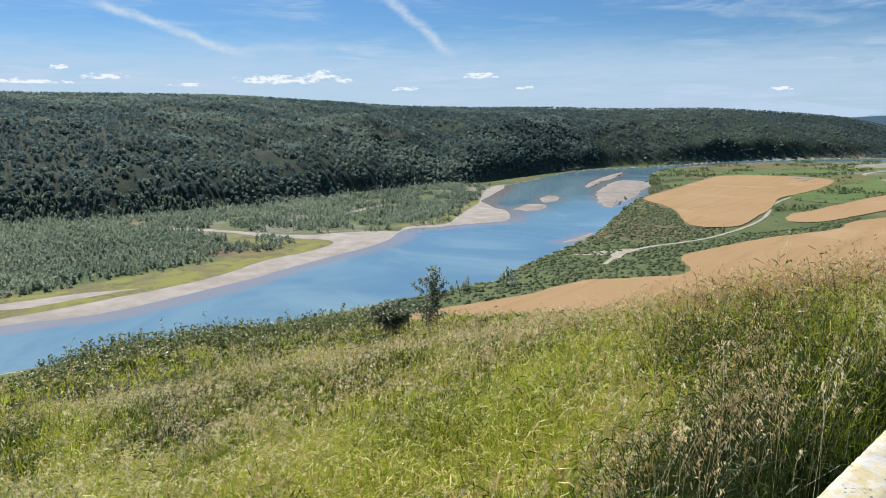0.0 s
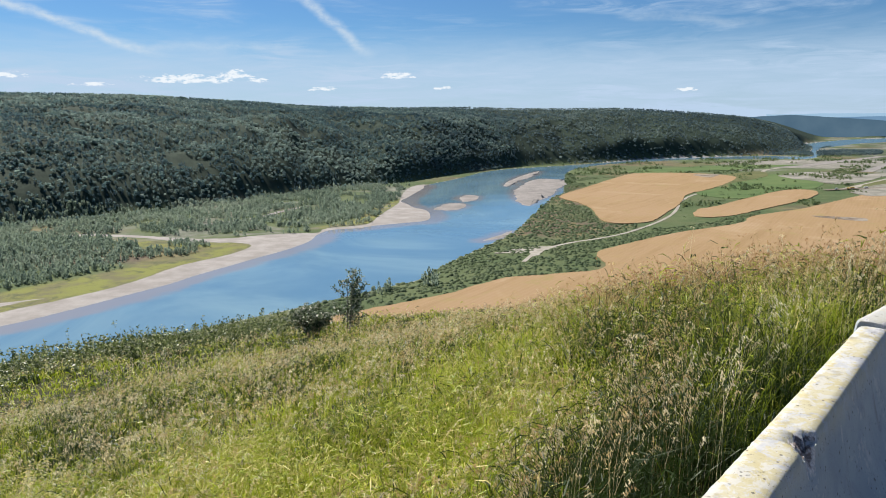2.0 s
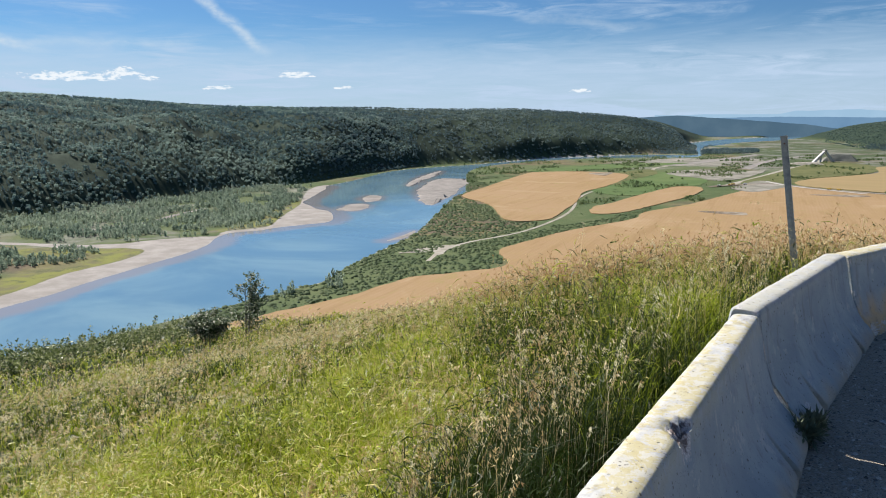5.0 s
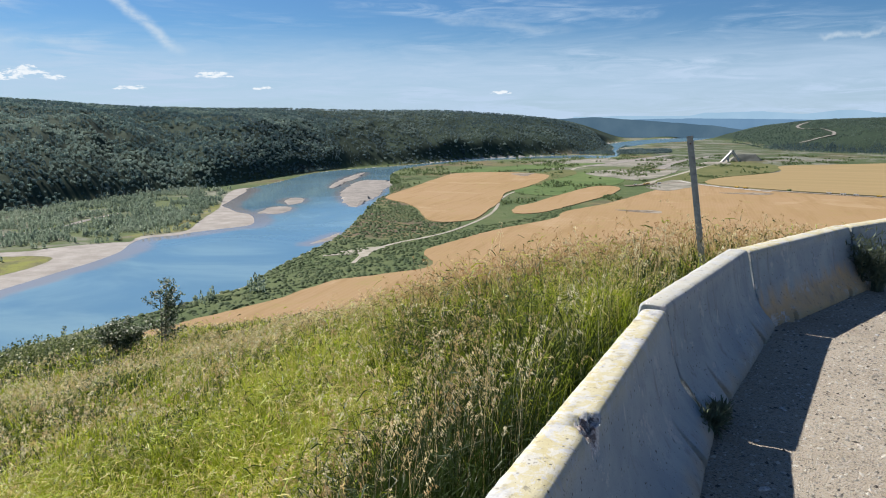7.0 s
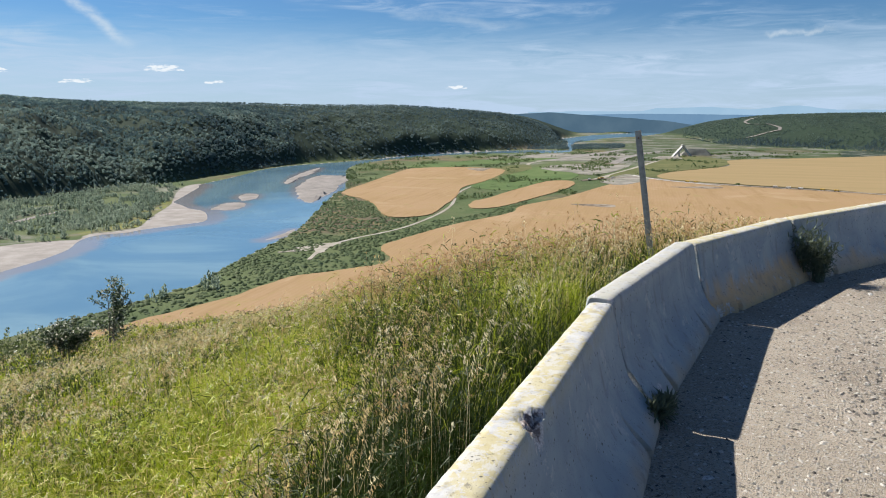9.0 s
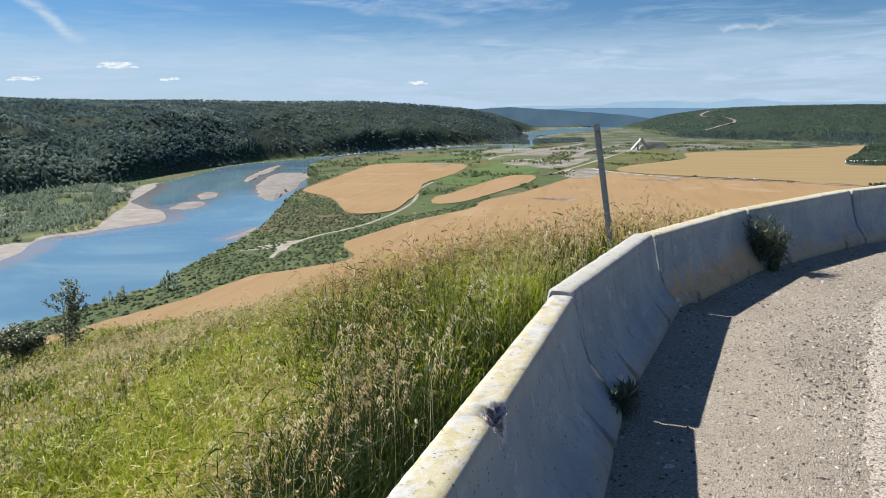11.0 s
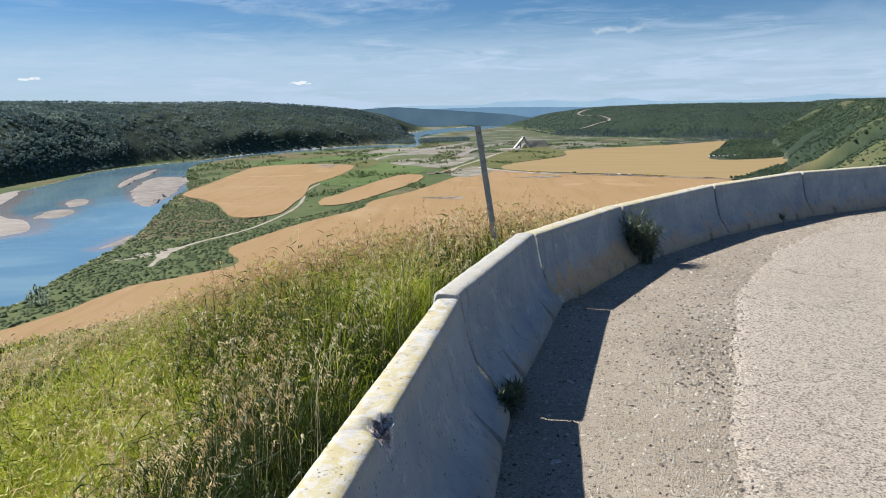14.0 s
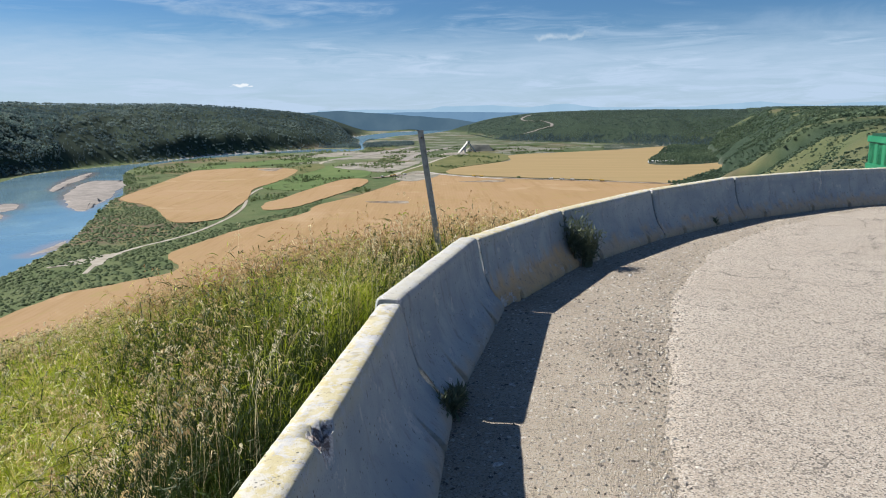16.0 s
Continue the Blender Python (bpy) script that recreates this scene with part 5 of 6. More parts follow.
x, y = polar(26000, 14, 52, 1050, 2700)
free = ~inside(x, y, RIVER)
for line in field_lines.values():
    free &= poly_distance(x, y, line) > 4
for line, t in zip(tracks, TRACKS):
    free &= line_distance(x, y, line)[0] > t[1] / 2 + 3
clump = fbm(x / 60, y / 60, 89)
plant("flat_shrubs", x, y, free & (clump > 0.60) & (hill_share(x, y)[0] < -0.03) & (brow_distance(x, y) > 240), (2.0, 6.0), (0.9, 1.5), SHRUB_LEAF, "scattered shrubs and young trees on the valley flats", "shrubs", -0.2, 0.05)

# the flank on the lookout's own side
def flank(n, r0, r1, high, wide, label):
    a, r = np.radians(52 + 24 * rng.random(n)), r0 * (r1 / r0) ** (rng.random(n) ** 0.8)
    x, y = r * np.sin(a), r * np.cos(a)
    q = brow_distance(x, y)
    free = np.ones(n, bool)
    for line in field_lines.values():
        free &= poly_distance(x, y, line) > 3
    plant("flank_woods", x, y, free & (q > 8) & (q < 330) & (land(x, y)[2] > 0.5), high, wide, FLANK_LEAF, label, "trees", 0.0, 0.1, trees=SPRUCE + LOOSE)


x, y = polar(9000, 58, 74, 190, 580)
plant("spur_scrub", x, y, (brow_distance(x, y) > 6) & (land(x, y)[2] <= 0.5) & (fbm(x / 20, y / 20, 91) > 0.44 + 0.14 * rng.random(len(x))), (0.5, 1.6), (1.3, 2.2), FLANK_LEAF, "low scattered scrub on a dry grassy spur", "scrub", -0.6, 0.0, trees=SPRUCE + LOOSE)
flank(22000, 190, 700, (0.9, 2.2), (1.1, 1.7), "low aspen scrub on the near flank")
flank(32000, 650, 3200, (3.2, 6.0), (1.0, 1.5), "aspen woods filling the gullies of the near flank")

# woods between the mown field and the flank
x, y = polar(9000, 52, 66, 1600, 2750)
notch = smooth([(1535, 1058), (1620, 985), (1815, 968), (2150, 1090), (2420, 1330), (2300, 1452), (2208, 1450), (1790, 1208)], 5, True)
plant("field_edge_woods", x, y, inside(x, y, notch), (5, 9), (0.8, 1.2), FLANK_LEAF, "dark green woods at the corner of the mown field", "trees", 0.1, -0.1, trees=SPRUCE + LOOSE)

# ---- works on the valley floor ----
PALE_CONCRETE = mat("pale_concrete", lambda N, at: N.mix(N.ramp(N.noise(at, 0.2, 5.0, 0.6), 0.3, 0.7), (0.46, 0.45, 0.43), (0.60, 0.59, 0.56)), 0.9, 0.2)
GREY_FILL = mat("grey_earth_fill", lambda N, at: N.mix(N.ramp(N.noise(at, 0.05, 5.0, 0.7), 0.3, 0.7), (0.120, 0.128, 0.112), (0.185, 0.188, 0.165)), 0.95, 0.1)
OLIVE = mat("olive_pasture", lambda N, at: N.mix(N.ramp(N.noise(at, 0.02, 5.0, 0.7), 0.3, 0.7), (0.095, 0.105, 0.042), (0.140, 0.140, 0.060)), 0.95, 0.1)
MEADOW = mat("green_pasture", lambda N, at: N.mix(N.ramp(N.noise(at, 0.012, 5.0, 0.7), 0.3, 0.7), (0.075, 0.122, 0.042), (0.115, 0.155, 0.058)), 0.95, 0.1)
WHITE = mat("white_sheet_metal", lambda N, at: N.mix(N.noise(at, 0.3, 4.0), (0.62, 0.62, 0.60), (0.78, 0.78, 0.77)), 0.6, 0.3)
tagged(sheet("pasture", smooth([(905, 1232), (1125, 1413), (1440, 1668), (1530, 1664), (1500, 1515), (1325, 1352), (1090, 1270), (985, 1185)], 5, True), FLOOR + 0.7, OLIVE, 1.3, 2.0, 9.0), "dark olive pasture beside the works road", "pasture", kind="structure")
tagged(sheet("pasture", smooth([(560, 1170), (640, 1260), (740, 1380), (800, 1470), (930, 1530), (1010, 1500), (900, 1330), (800, 1215), (735, 1205), (600, 1090)], 5, True), FLOOR + 0.5, MEADOW, 1.2, 3.0, 9.0), "bright green pasture between two tracks", "pasture", kind="structure")
tagged(sheet("pasture", smooth([(640, 1690), (760, 1760), (960, 1820), (1150, 1800), (1050, 1740), (900, 1670), (740, 1615), (630, 1632)], 5, True), FLOOR + 0.5, MEADOW, 1.2, 3.0, 9.0), "green river meadow behind the grain field", "pasture", kind="structure")


tagged(sheet("gravel_flat", smooth([(1054, 1891), (1224, 1997), (1427, 1972), (1388, 1784), (1205, 1666), (1110, 1694), (1030, 1710)], 6, True), FLOOR + 0.42, BARE, 1.2, 14.0, 40.0), "grey gravel flats of an old river channel", "gravel flat", kind="structure")
tagged(sheet("gravel_flat", smooth([(895, 1488), (1026, 1566), (1085, 1480), (1177, 1502), (918, 1285), (890, 1359)], 6, True), FLOOR + 0.62, BARE, 1.2, 12.0, 40.0), "bare trampled ground beside the works road", "gravel flat", kind="structure")
tagged(sheet("pasture", smooth([(611, 1333), (776, 1512), (922, 1613), (872, 1487), (711, 1338), (660, 1270)], 6, True), FLOOR + 0.66, OLIVE, 1.2, 6.0, 30.0), "dry olive strip of pasture beyond the grain field", "pasture", kind="structure")
x, y = polar(5000, 30, 40, 2450, 3100)
strip = smooth([(1316, 2298), (1515, 2387), (1809, 2419), (1644, 2182), (1429, 2190)], 4, True)
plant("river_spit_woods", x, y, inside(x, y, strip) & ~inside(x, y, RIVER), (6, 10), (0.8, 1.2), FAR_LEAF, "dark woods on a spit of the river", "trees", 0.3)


def mound(name, at, yaw, wide, deep, high, top, material, label):
    bm = bmesh.new()
    lo = [bm.verts.new((sx * wide / 2, sy * deep / 2, -1)) for sx, sy in ((-1, -1), (1, -1), (1, 1), (-1, 1))]
    hi = [bm.verts.new((sx * wide / 2 * top, sy * deep / 2 * top, high)) for sx, sy in ((-1, -1), (1, -1), (1, 1), (-1, 1))]
    bm.faces.new(hi)
    for i in range(4):
        bm.faces.new((lo[i], lo[(i + 1) % 4], hi[(i + 1) % 4], hi[i]))
    bmesh.ops.subdivide_edges(bm, edges=bm.edges[:], cuts=4, use_grid_fill=True)
    for v in bm.verts:
        n = noise.noise(v.co * 0.08 + Vector(at))
        v.co += Vector((n, n, n * 0.5)) * 2
    bmesh.ops.recalc_face_normals(bm, faces=bm.faces[:])
    me = bpy.data.meshes.new(name)
    bm.to_mesh(me)
    bm.free()
    me.materials.append(material)
    ob = new(name, me)
    ob.matrix_world = pose(*at, 0, 0, yaw)
    return tagged(ob, label, "embankment", kind="structure")


def bridge_pier():
    """A pale concrete arch-like frame under construction."""
    root = new("bridge_frame")
    root.matrix_world = pose(1512, 1706, FLOOR, 0, 0, -12)
    for name, x0, x1, y0 in (("near_leg", -31, 2, 0), ("far_leg", 26, -2, 0)):
        bm = bmesh.new()
        lo = Vector((x0, y0, -1))
        hi = Vector((x1, y0, 33))
        for p, w in ((lo, 8.0), (hi, 5.5)):
            for sx, sy in ((-1, -1), (1, -1), (1, 1), (-1, 1)):
                bm.verts.new((p.x + sx * w / 2, p.y + sy * 5, p.z))
        bm.verts.ensure_lookup_table()
        v = bm.verts
        for i in range(4):
            j = (i + 1) % 4
            bm.faces.new((v[i], v[j], v[j + 4], v[i + 4]))
        bm.faces.new(v[:4][::-1])
        bm.faces.new(v[4:8])
        part("leg", bm, PALE_CONCRETE, root)
    bm = bmesh.new()
    box(bm, -4.0, 4.0, -5.2, 5.2, 31.0, 34.5, 0.4)
    part("crown", bm, PALE_CONCRETE, root)
    bm = bmesh.new()
    box(bm, -13, -9, -3, 3, -1, 15, 0.2)
    part("strut", bm, PALE_CONCRETE, root)
    tagged(root, "pale concrete frame of a bridge under construction", "bridge")


mound("embankment", (1600, 1745, FLOOR), -41, 90, 60, 19, 0.55, GREY_FILL, "grey earth embankment at the bridge works")
mound("embankment", (1400, 1640, FLOOR), -41, 90, 40, 6, 0.5, DIRT, "pale earth ramp leading to the bridge works")
bridge_pier()


def shed(x, y, yaw, long, wide, high, label):
    root = new("site_building")
    root.matrix_world = pose(x, y, FLOOR + 0.3, 0, 0, yaw)
    bm = bmesh.new()
    box(bm, -long / 2, long / 2, -wide / 2, wide / 2, -0.5, high)
    part("wall", bm, WHITE, root)
    bm = bmesh.new()
    pts = [(-long / 2 - 0.3, -wide / 2 - 0.4, high), (long / 2 + 0.3, -wide / 2 - 0.4, high), (long / 2 + 0.3, wide / 2 + 0.4, high), (-long / 2 - 0.3, wide / 2 + 0.4, high), (-long / 2 - 0.3, 0, high + 1.4), (long / 2 + 0.3, 0, high + 1.4)]
    v = [bm.verts.new(p) for p in pts]
    for f in ((0, 1, 5, 4), (2, 3, 4, 5), (0, 4, 3), (1, 2, 5), (3, 2, 1, 0)):
        bm.faces.new([v[i] for i in f])
    part("roof", bm, WHITE, root)
    tagged(root, label, "building", "works buildings")


for x, y, yaw, s in ((1545, 1062, -30, 1.0), (1560, 1052, -30, 0.9), (1576, 1044, -30, 1.0), (1592, 1036, -30, 0.8), (1606, 1030, -30, 1.0), (1815, 925, -20, 0.9), (1840, 918, -20, 0.8)):
    shed(x, y, yaw, 13 * s, 5, 3.2, "long white works cabin at the wood's edge")

YELLOW = mat("machine_paint", lambda N, at: N.mix(N.noise(at, 0.6, 3.0), (0.45, 0.28, 0.04), (0.60, 0.42, 0.10)), 0.6, 0.3)
TYRE = mat("dark_rubber", lambda N, at: N.mix(N.noise(at, 2.0, 3.0), (0.02, 0.02, 0.02), (0.04, 0.04, 0.04)), 0.9, 0.2)


def truck(x, y, yaw, body, label):
    root = new("haul_truck")
    root.matrix_world = pose(x, y, FLOOR + 1.25, 0, 0, yaw)
    bm = bmesh.new()
    box(bm, -3.4, 2.0, -1.25, 1.25, 1.0, 3.0, 0.1)
    part("tipper_body", bm, body, root)
    bm = bmesh.new()
    box(bm, 2.1, 4.0, -1.2, 1.2, 0.8, 3.1, 0.15)
    part("cab", bm, body, root)
    for wx in (-2.6, -1.2, 3.0):
        for wy in (-1.15, 1.15):
            bm = bmesh.new()
            bmesh.ops.create_cone(bm, cap_ends=True, segments=10, radius1=0.55, radius2=0.55, depth=0.4, matrix=Matrix.Translation((wx, wy, 0.55)) @ Matrix.Rotation(radians(90), 4, "X"))
            part("wheel", bm, TYRE, root)
    tagged(root, label, "truck", "works vehicles")


for x, y, yaw, body in ((1037, 905, -62, WHITE), (1046, 888, -62, WHITE), (1062, 858, -64, YELLOW), (1028, 925, -60, WHITE), (1070, 838, -64, YELLOW), (860, 1195, 5, YELLOW), (884, 1192, 5, WHITE), (846, 1186, 40, YELLOW), (820, 1180, 30, WHITE), (962, 1068, -75, YELLOW), (968, 1052, -72, YELLOW)):
    truck(x, y, yaw, body, "white works truck on a dirt road" if body is WHITE else "yellow haul truck on a dirt road")

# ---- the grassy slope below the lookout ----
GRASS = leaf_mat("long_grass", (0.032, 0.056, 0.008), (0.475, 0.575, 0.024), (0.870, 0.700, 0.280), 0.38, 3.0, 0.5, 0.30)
SEED = leaf_mat("grass_seed_heads", (0.420, 0.235, 0.100), (0.790, 0.610, 0.300), (0.980, 0.900, 0.610), 0.40, 3.0)
# the palest herb tint stands for glints on silvery, glossy leaves
HERB = leaf_mat("slope_herbs", (0.056, 0.082, 0.024), (0.220, 0.265, 0.085), (0.600, 0.600, 0.350), 0.42, 3.0, 0.45, 0.40)
BARK = mat("grey_bark", lambda N, at: N.mix(N.noise(at, 20.0, 4.0), (0.12, 0.10, 0.08), (0.28, 0.26, 0.22)), 0.9, 0.2)


def slope_points(n, r0, r1, a0=-40, a1=66):
    x, y = polar(n, a0, a1, r0, r1)
    q = brow_distance(x, y)
    k = (q > 0.28) & (q < 46)
    x, y, q = x[k], y[k], q[k]
    return x, y, land(x, y)[0], q


def vigour(x, y, q):
    """How tall the grass stands, 0 to 1: tallest along the barrier, short on the open left slope."""
    az = np.degrees(np.arctan2(x, y))
    return np.clip(0.34 + 0.98 * np.clip((az - 2) / 22, 0, 1) * np.clip(1.25 - q / 12, 0, 1) + 0.55 * (fbm(x / 2.4, y / 2.4, 101, 2) - 0.5) + 0.75 * (fbm(x / 0.8, y / 0.8, 102, 2) - 0.5), 0.12, 1.4)


def trim(x, y):
    """The grass grows lower along the far part of the barrier."""
    return np.interp(np.degrees(np.arctan2(x, y)), [28, 42, 48, 54], [1.0, 0.84, 0.60, 0.24])


def greenness(x, y, q):
    """0 deep green to 1 straw, in patches."""
    az = np.degrees(np.arctan2(x, y))
    t = 0.27 + 2.7 * (fbm(x / 1.3, y / 1.3, 103, 3) - 0.5) + 1.5 * (fbm(x / 6, y / 6, 105, 3) - 0.5)
    t = t + 0.22 * np.clip((az - 4) / 12, 0, 1) * np.clip((q - 1.0) / 2, 0, 1) - 0.58 * np.clip((az - 14) / 12, 0, 1) * np.clip((9 - q) / 4, 0, 1)
    t = t + 0.12 * np.clip((10 - az) / 8, 0, 1)
    return t - 0.22 * np.clip(1.6 - q, 0, 1.2) * np.clip((az) / 20, 0, 1)


def blades(x, y, z, high, wide, tint, steps, label):
    """Grass blades rooted in the ground, rising and arching over towards the tip."""
    n = len(x)
    a = rng.random(n) * 6.283
    lean = np.abs(rng.normal(0, 0.26, n))
    bend = 0.25 + 1.9 * rng.random(n) ** 1.6
    ca, sa = np.cos(a), np.sin(a)
    turn = rng.random(n) * 6.283
    tx, ty = np.cos(turn), np.sin(turn)
    px, py, pz = x.copy(), y.copy(), z - 0.03
    rows = len(steps) * 2 + 1
    v = np.empty((n, rows, 3))
    last = 0.0
    for i, (at, w) in enumerate((*steps, (1.0, 0.0))):
        ang = 1.5708 - lean - bend * ((at + last) / 2) ** 2
        step = (at - last) * high
        px, py, pz = px + ca * np.cos(ang) * step, py + sa * np.cos(ang) * step, pz + np.sin(ang) * step
        last = at
        if w == 0.0:
            v[:, -1] = np.column_stack([px, py, pz])
            break
        hw = wide * w / 2
        v[:, 2 * i] = np.column_stack([px - tx * hw, py - ty * hw, pz])
        v[:, 2 * i + 1] = np.column_stack([px + tx * hw, py + ty * hw, pz])
    f = []
    for i in range(len(steps) - 1):
        f += [(2 * i, 2 * i + 1, 2 * i + 3), (2 * i, 2 * i + 3, 2 * i + 2)]
    f.append((rows - 3, rows - 2, rows - 1))
    tris = (np.array(f)[None] + (np.arange(n) * rows)[:, None, None]).reshape(-1, 3)
    # foot tinted darker green for the shade low down, drier at the tip
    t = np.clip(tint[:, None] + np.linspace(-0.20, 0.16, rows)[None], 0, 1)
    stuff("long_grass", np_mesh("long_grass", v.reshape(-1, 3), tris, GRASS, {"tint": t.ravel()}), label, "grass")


def clumped(x, y, z, q, each, spread):
    k = np.repeat(np.arange(len(x)), each)
    g = rng.normal(0, spread, (len(k), 2))
    return x[k] + g[:, 0], y[k] + g[:, 1], z[k] - 0.20 * (g[:, 1] - g[:, 0]), q[k]


def stem_leaves(x, y, z, long, wide, tint, label):
    """Short leaves that spring from the stalks and curl over."""
    n = len(x)
    a = rng.random(n) * 6.283
    e = 0.1 + 1.2 * rng.random(n)
    bend = 0.8 + 2.2 * rng.random(n)
    ca, sa = np.cos(a), np.sin(a)
    twist = rng.normal(0, 0.6, n)
    px, py, pz = x.copy(), y.copy(), z.copy()
    v = np.empty((n, 5, 3))
    last = 0.0
    for i, (at, w) in enumerate(((0.0, 0.7), (0.5, 1.0), (1.0, 0.0))):
        ang = e - bend * (at + last) / 2
        step = (at - last) * long
        px, py, pz = px + ca * np.cos(ang) * step, py + sa * np.cos(ang) * step, pz + np.sin(ang) * step
        last = at
        if w == 0.0:
            v[:, 4] = np.column_stack([px, py, pz])
            break
        hw = wide * w / 2
        side = np.column_stack([-sa * hw * np.cos(twist), ca * hw * np.cos(twist), hw * np.sin(twist)])
        here = np.column_stack([px, py, pz])
        v[:, 2 * i], v[:, 2 * i + 1] = here - side, here + side
    f = np.array([(0, 1, 3), (0, 3, 2), (2, 3, 4)])
    tris = (f[None] + (np.arange(n) * 5)[:, None, None]).reshape(-1, 3)
    t = np.clip(np.repeat(tint, 5), 0, 1)
    stuff("grass_leaves", np_mesh("grass_leaves", v.reshape(-1, 3), tris, GRASS, {"tint": t}), label, "grass")


NEAR_STEPS = ((0.0, 0.75), (0.38, 1.0), (0.70, 0.8))
FAR_STEPS = ((0.0, 0.8), (0.6, 1.0))
for n, r0, r1, each, spread, wide, steps, extra in ((8200, 0.9, 8.0, 12, 0.085, 0.0062, NEAR_STEPS, 0.55), (11000, 8.0, 20, 9, 0.13, 0.0112, FAR_STEPS, 0.40), (8500, 20, 49, 7, 0.30, 0.0280, FAR_STEPS, 0.40)):
    x, y, z, q = slope_points(n, r0, r1)
    tuft = np.repeat(0.50 + 0.62 * rng.random(len(x)), each)
    shade = np.repeat(rng.normal(0, 0.27, len(x)), each)
    x, y, z, q = clumped(x, y, z, q, each, spread)
    m = len(x)
    v = vigour(x, y, q)
    stand = trim(x, y) * (0.18 + 0.68 * v) * np.clip(q / 0.8 + 0.2, 0.3, 1) * tuft
    high = stand * (0.50 + 0.60 * rng.random(m))
    t = greenness(x, y, q) + (0.10 if r0 < 5 else 0.0) + 1.3 * shade + 0.95 * (rng.random(m) - 0.5)
    t = np.minimum(t, 0.50 + 0.42 * rng.random(m) ** 2)
    blades(x, y, z, high, wide * (0.6 + 0.8 * rng.random(m)), t, steps, "tall uneven green and straw-coloured grass on the slope")
    k = rng.random(m) < extra
    up = (stand * (0.25 + 0.80 * rng.random(m) ** 0.7))[k]
    c = int(k.sum())
    stem_leaves(x[k] + rng.normal(0, spread, c), y[k] + rng.normal(0, spread, c), z[k] + up, (0.07 + 0.13 * rng.random(c)) * (1 if r0 < 10 else 1.4), wide * (0.8 + 0.7 * rng.random(c)), t[k] + 0.8 * (rng.random(c) - 0.45), "curling leaves along the grass stalks")


def seed_heads(n, r0, r1, count, size, stem):
    """Brome: a bowed stalk with a one-sided panicle of hanging spikelets."""
    x, y, z, q = slope_points(n, r0, r1)
    az = np.degrees(np.arctan2(x, y))
    p = fbm(x / 2.6, y / 2.6, 107)
    want = np.clip((p - 0.36) * 6.0, 0.10, 1) * (0.65 + 0.35 * np.clip((az + 12) / 14, 0, 1))
    k = rng.random(len(x)) < np.clip(want + 0.35 * np.clip((az - 8) / 10, 0, 1), 0, 1) * 0.23
    # a few stalks from each root, bowed the same way
    k = np.repeat(np.nonzero(k)[0], 4)
    b = rng.normal(0.5, 1.0, len(x))[k] + rng.normal(0, 0.35, len(k))
    m = len(k)
    spread = 0.07 if r0 < 5 else 0.12
    x, y, z, q, az = x[k] + rng.normal(0, spread, m), y[k] + rng.normal(0, spread, m), z[k], q[k], az[k]
    tall = np.clip((az - 6) / 14, 0, 1)
    h = trim(x, y) * (0.30 + 0.66 * vigour(x, y, q)) * (0.50 + 0.46 * rng.random(m) + 0.30 * tall * rng.random(m) ** 4)
    cb, sb = np.cos(b), np.sin(b)
    bow = (0.10 + 0.26 * rng.random(m)) * h
    russet = np.clip((az - 14) / 8, 0, 1) * np.clip((q - 0.6) / 1.5, 0, 1)
    tint = np.clip(0.58 + (0.10 if r0 < 5 else 0.0) + 0.16 * np.clip((16 - az) / 8, 0, 1) + 0.9 * (rng.random(m) - 0.5) + 0.9 * (fbm(x / 4, y / 4, 109) - 0.5) - 0.95 * russet * rng.random(m), 0, 1)
    per = 6 + count * 4
    V = np.empty((m, per, 3))
    for i, (g, up) in enumerate(((0.0, 0.0), (0.35, 0.75), (1.0, 0.98))):
        for j in (0, 1):
            s = (2 * j - 1) * stem
            V[:, 2 * i + j] = np.column_stack([x + cb * bow * g - sb * s, y + sb * bow * g + cb * s, z + h * up])
    for c in range(count):
        g = (c + rng.random(m)) / count
        # along the bowed tip, hanging outwards and down
        along = 0.55 + 0.55 * g
        reach = size * (0.25 + 0.95 * rng.random(m)) * (1.15 - 0.7 * g)
        side = rng.normal(0, 0.55, m)
        cx = x + cb * (bow * along + reach * 0.7) - sb * side * reach
        cy = y + sb * (bow * along + reach * 0.7) + cb * side * reach
        cz = z + h * (0.88 + 0.12 * np.sin(g * 2.3)) - reach * 0.4
        e = -1.25 + 0.8 * rng.random(m)
        a = b + rng.normal(0, 0.6, m)
        dx, dy, dz = np.cos(a) * np.cos(e), np.sin(a) * np.cos(e), np.sin(e)
        r = rng.random(m) * 6.283
        wx, wy = np.cos(r), np.sin(r)
        sz = size * (0.75 + 0.6 * rng.random(m))
        for i, (u, w) in enumerate(((0, 0), (0.45, 0.14), (1, 0), (0.45, -0.14))):
            V[:, 6 + c * 4 + i] = np.column_stack([cx + sz * (dx * u + wx * w), cy + sz * (dy * u + wy * w), cz + sz * dz * u])
    f = [(0, 1, 3), (0, 3, 2), (2, 3, 5), (2, 5, 4)]
    for c in range(count):
        o = 6 + c * 4
        f += [(o, o + 1, o + 2), (o, o + 2, o + 3)]
    tris = (np.array(f)[None] + (np.arange(m) * per)[:, None, None]).reshape(-1, 3)
    stuff("seeding_grass", np_mesh("seeding_grass", V.reshape(-1, 3), tris, SEED, {"tint": np.repeat(tint, per)}), "pale nodding seed heads over the long grass", "grass")


seed_heads(9000, 1.2, 8, 17, 0.0225, 0.0006)
seed_heads(32000, 8, 20, 9, 0.036, 0.0009)
seed_heads(18000, 20, 48, 5, 0.062, 0.0020)


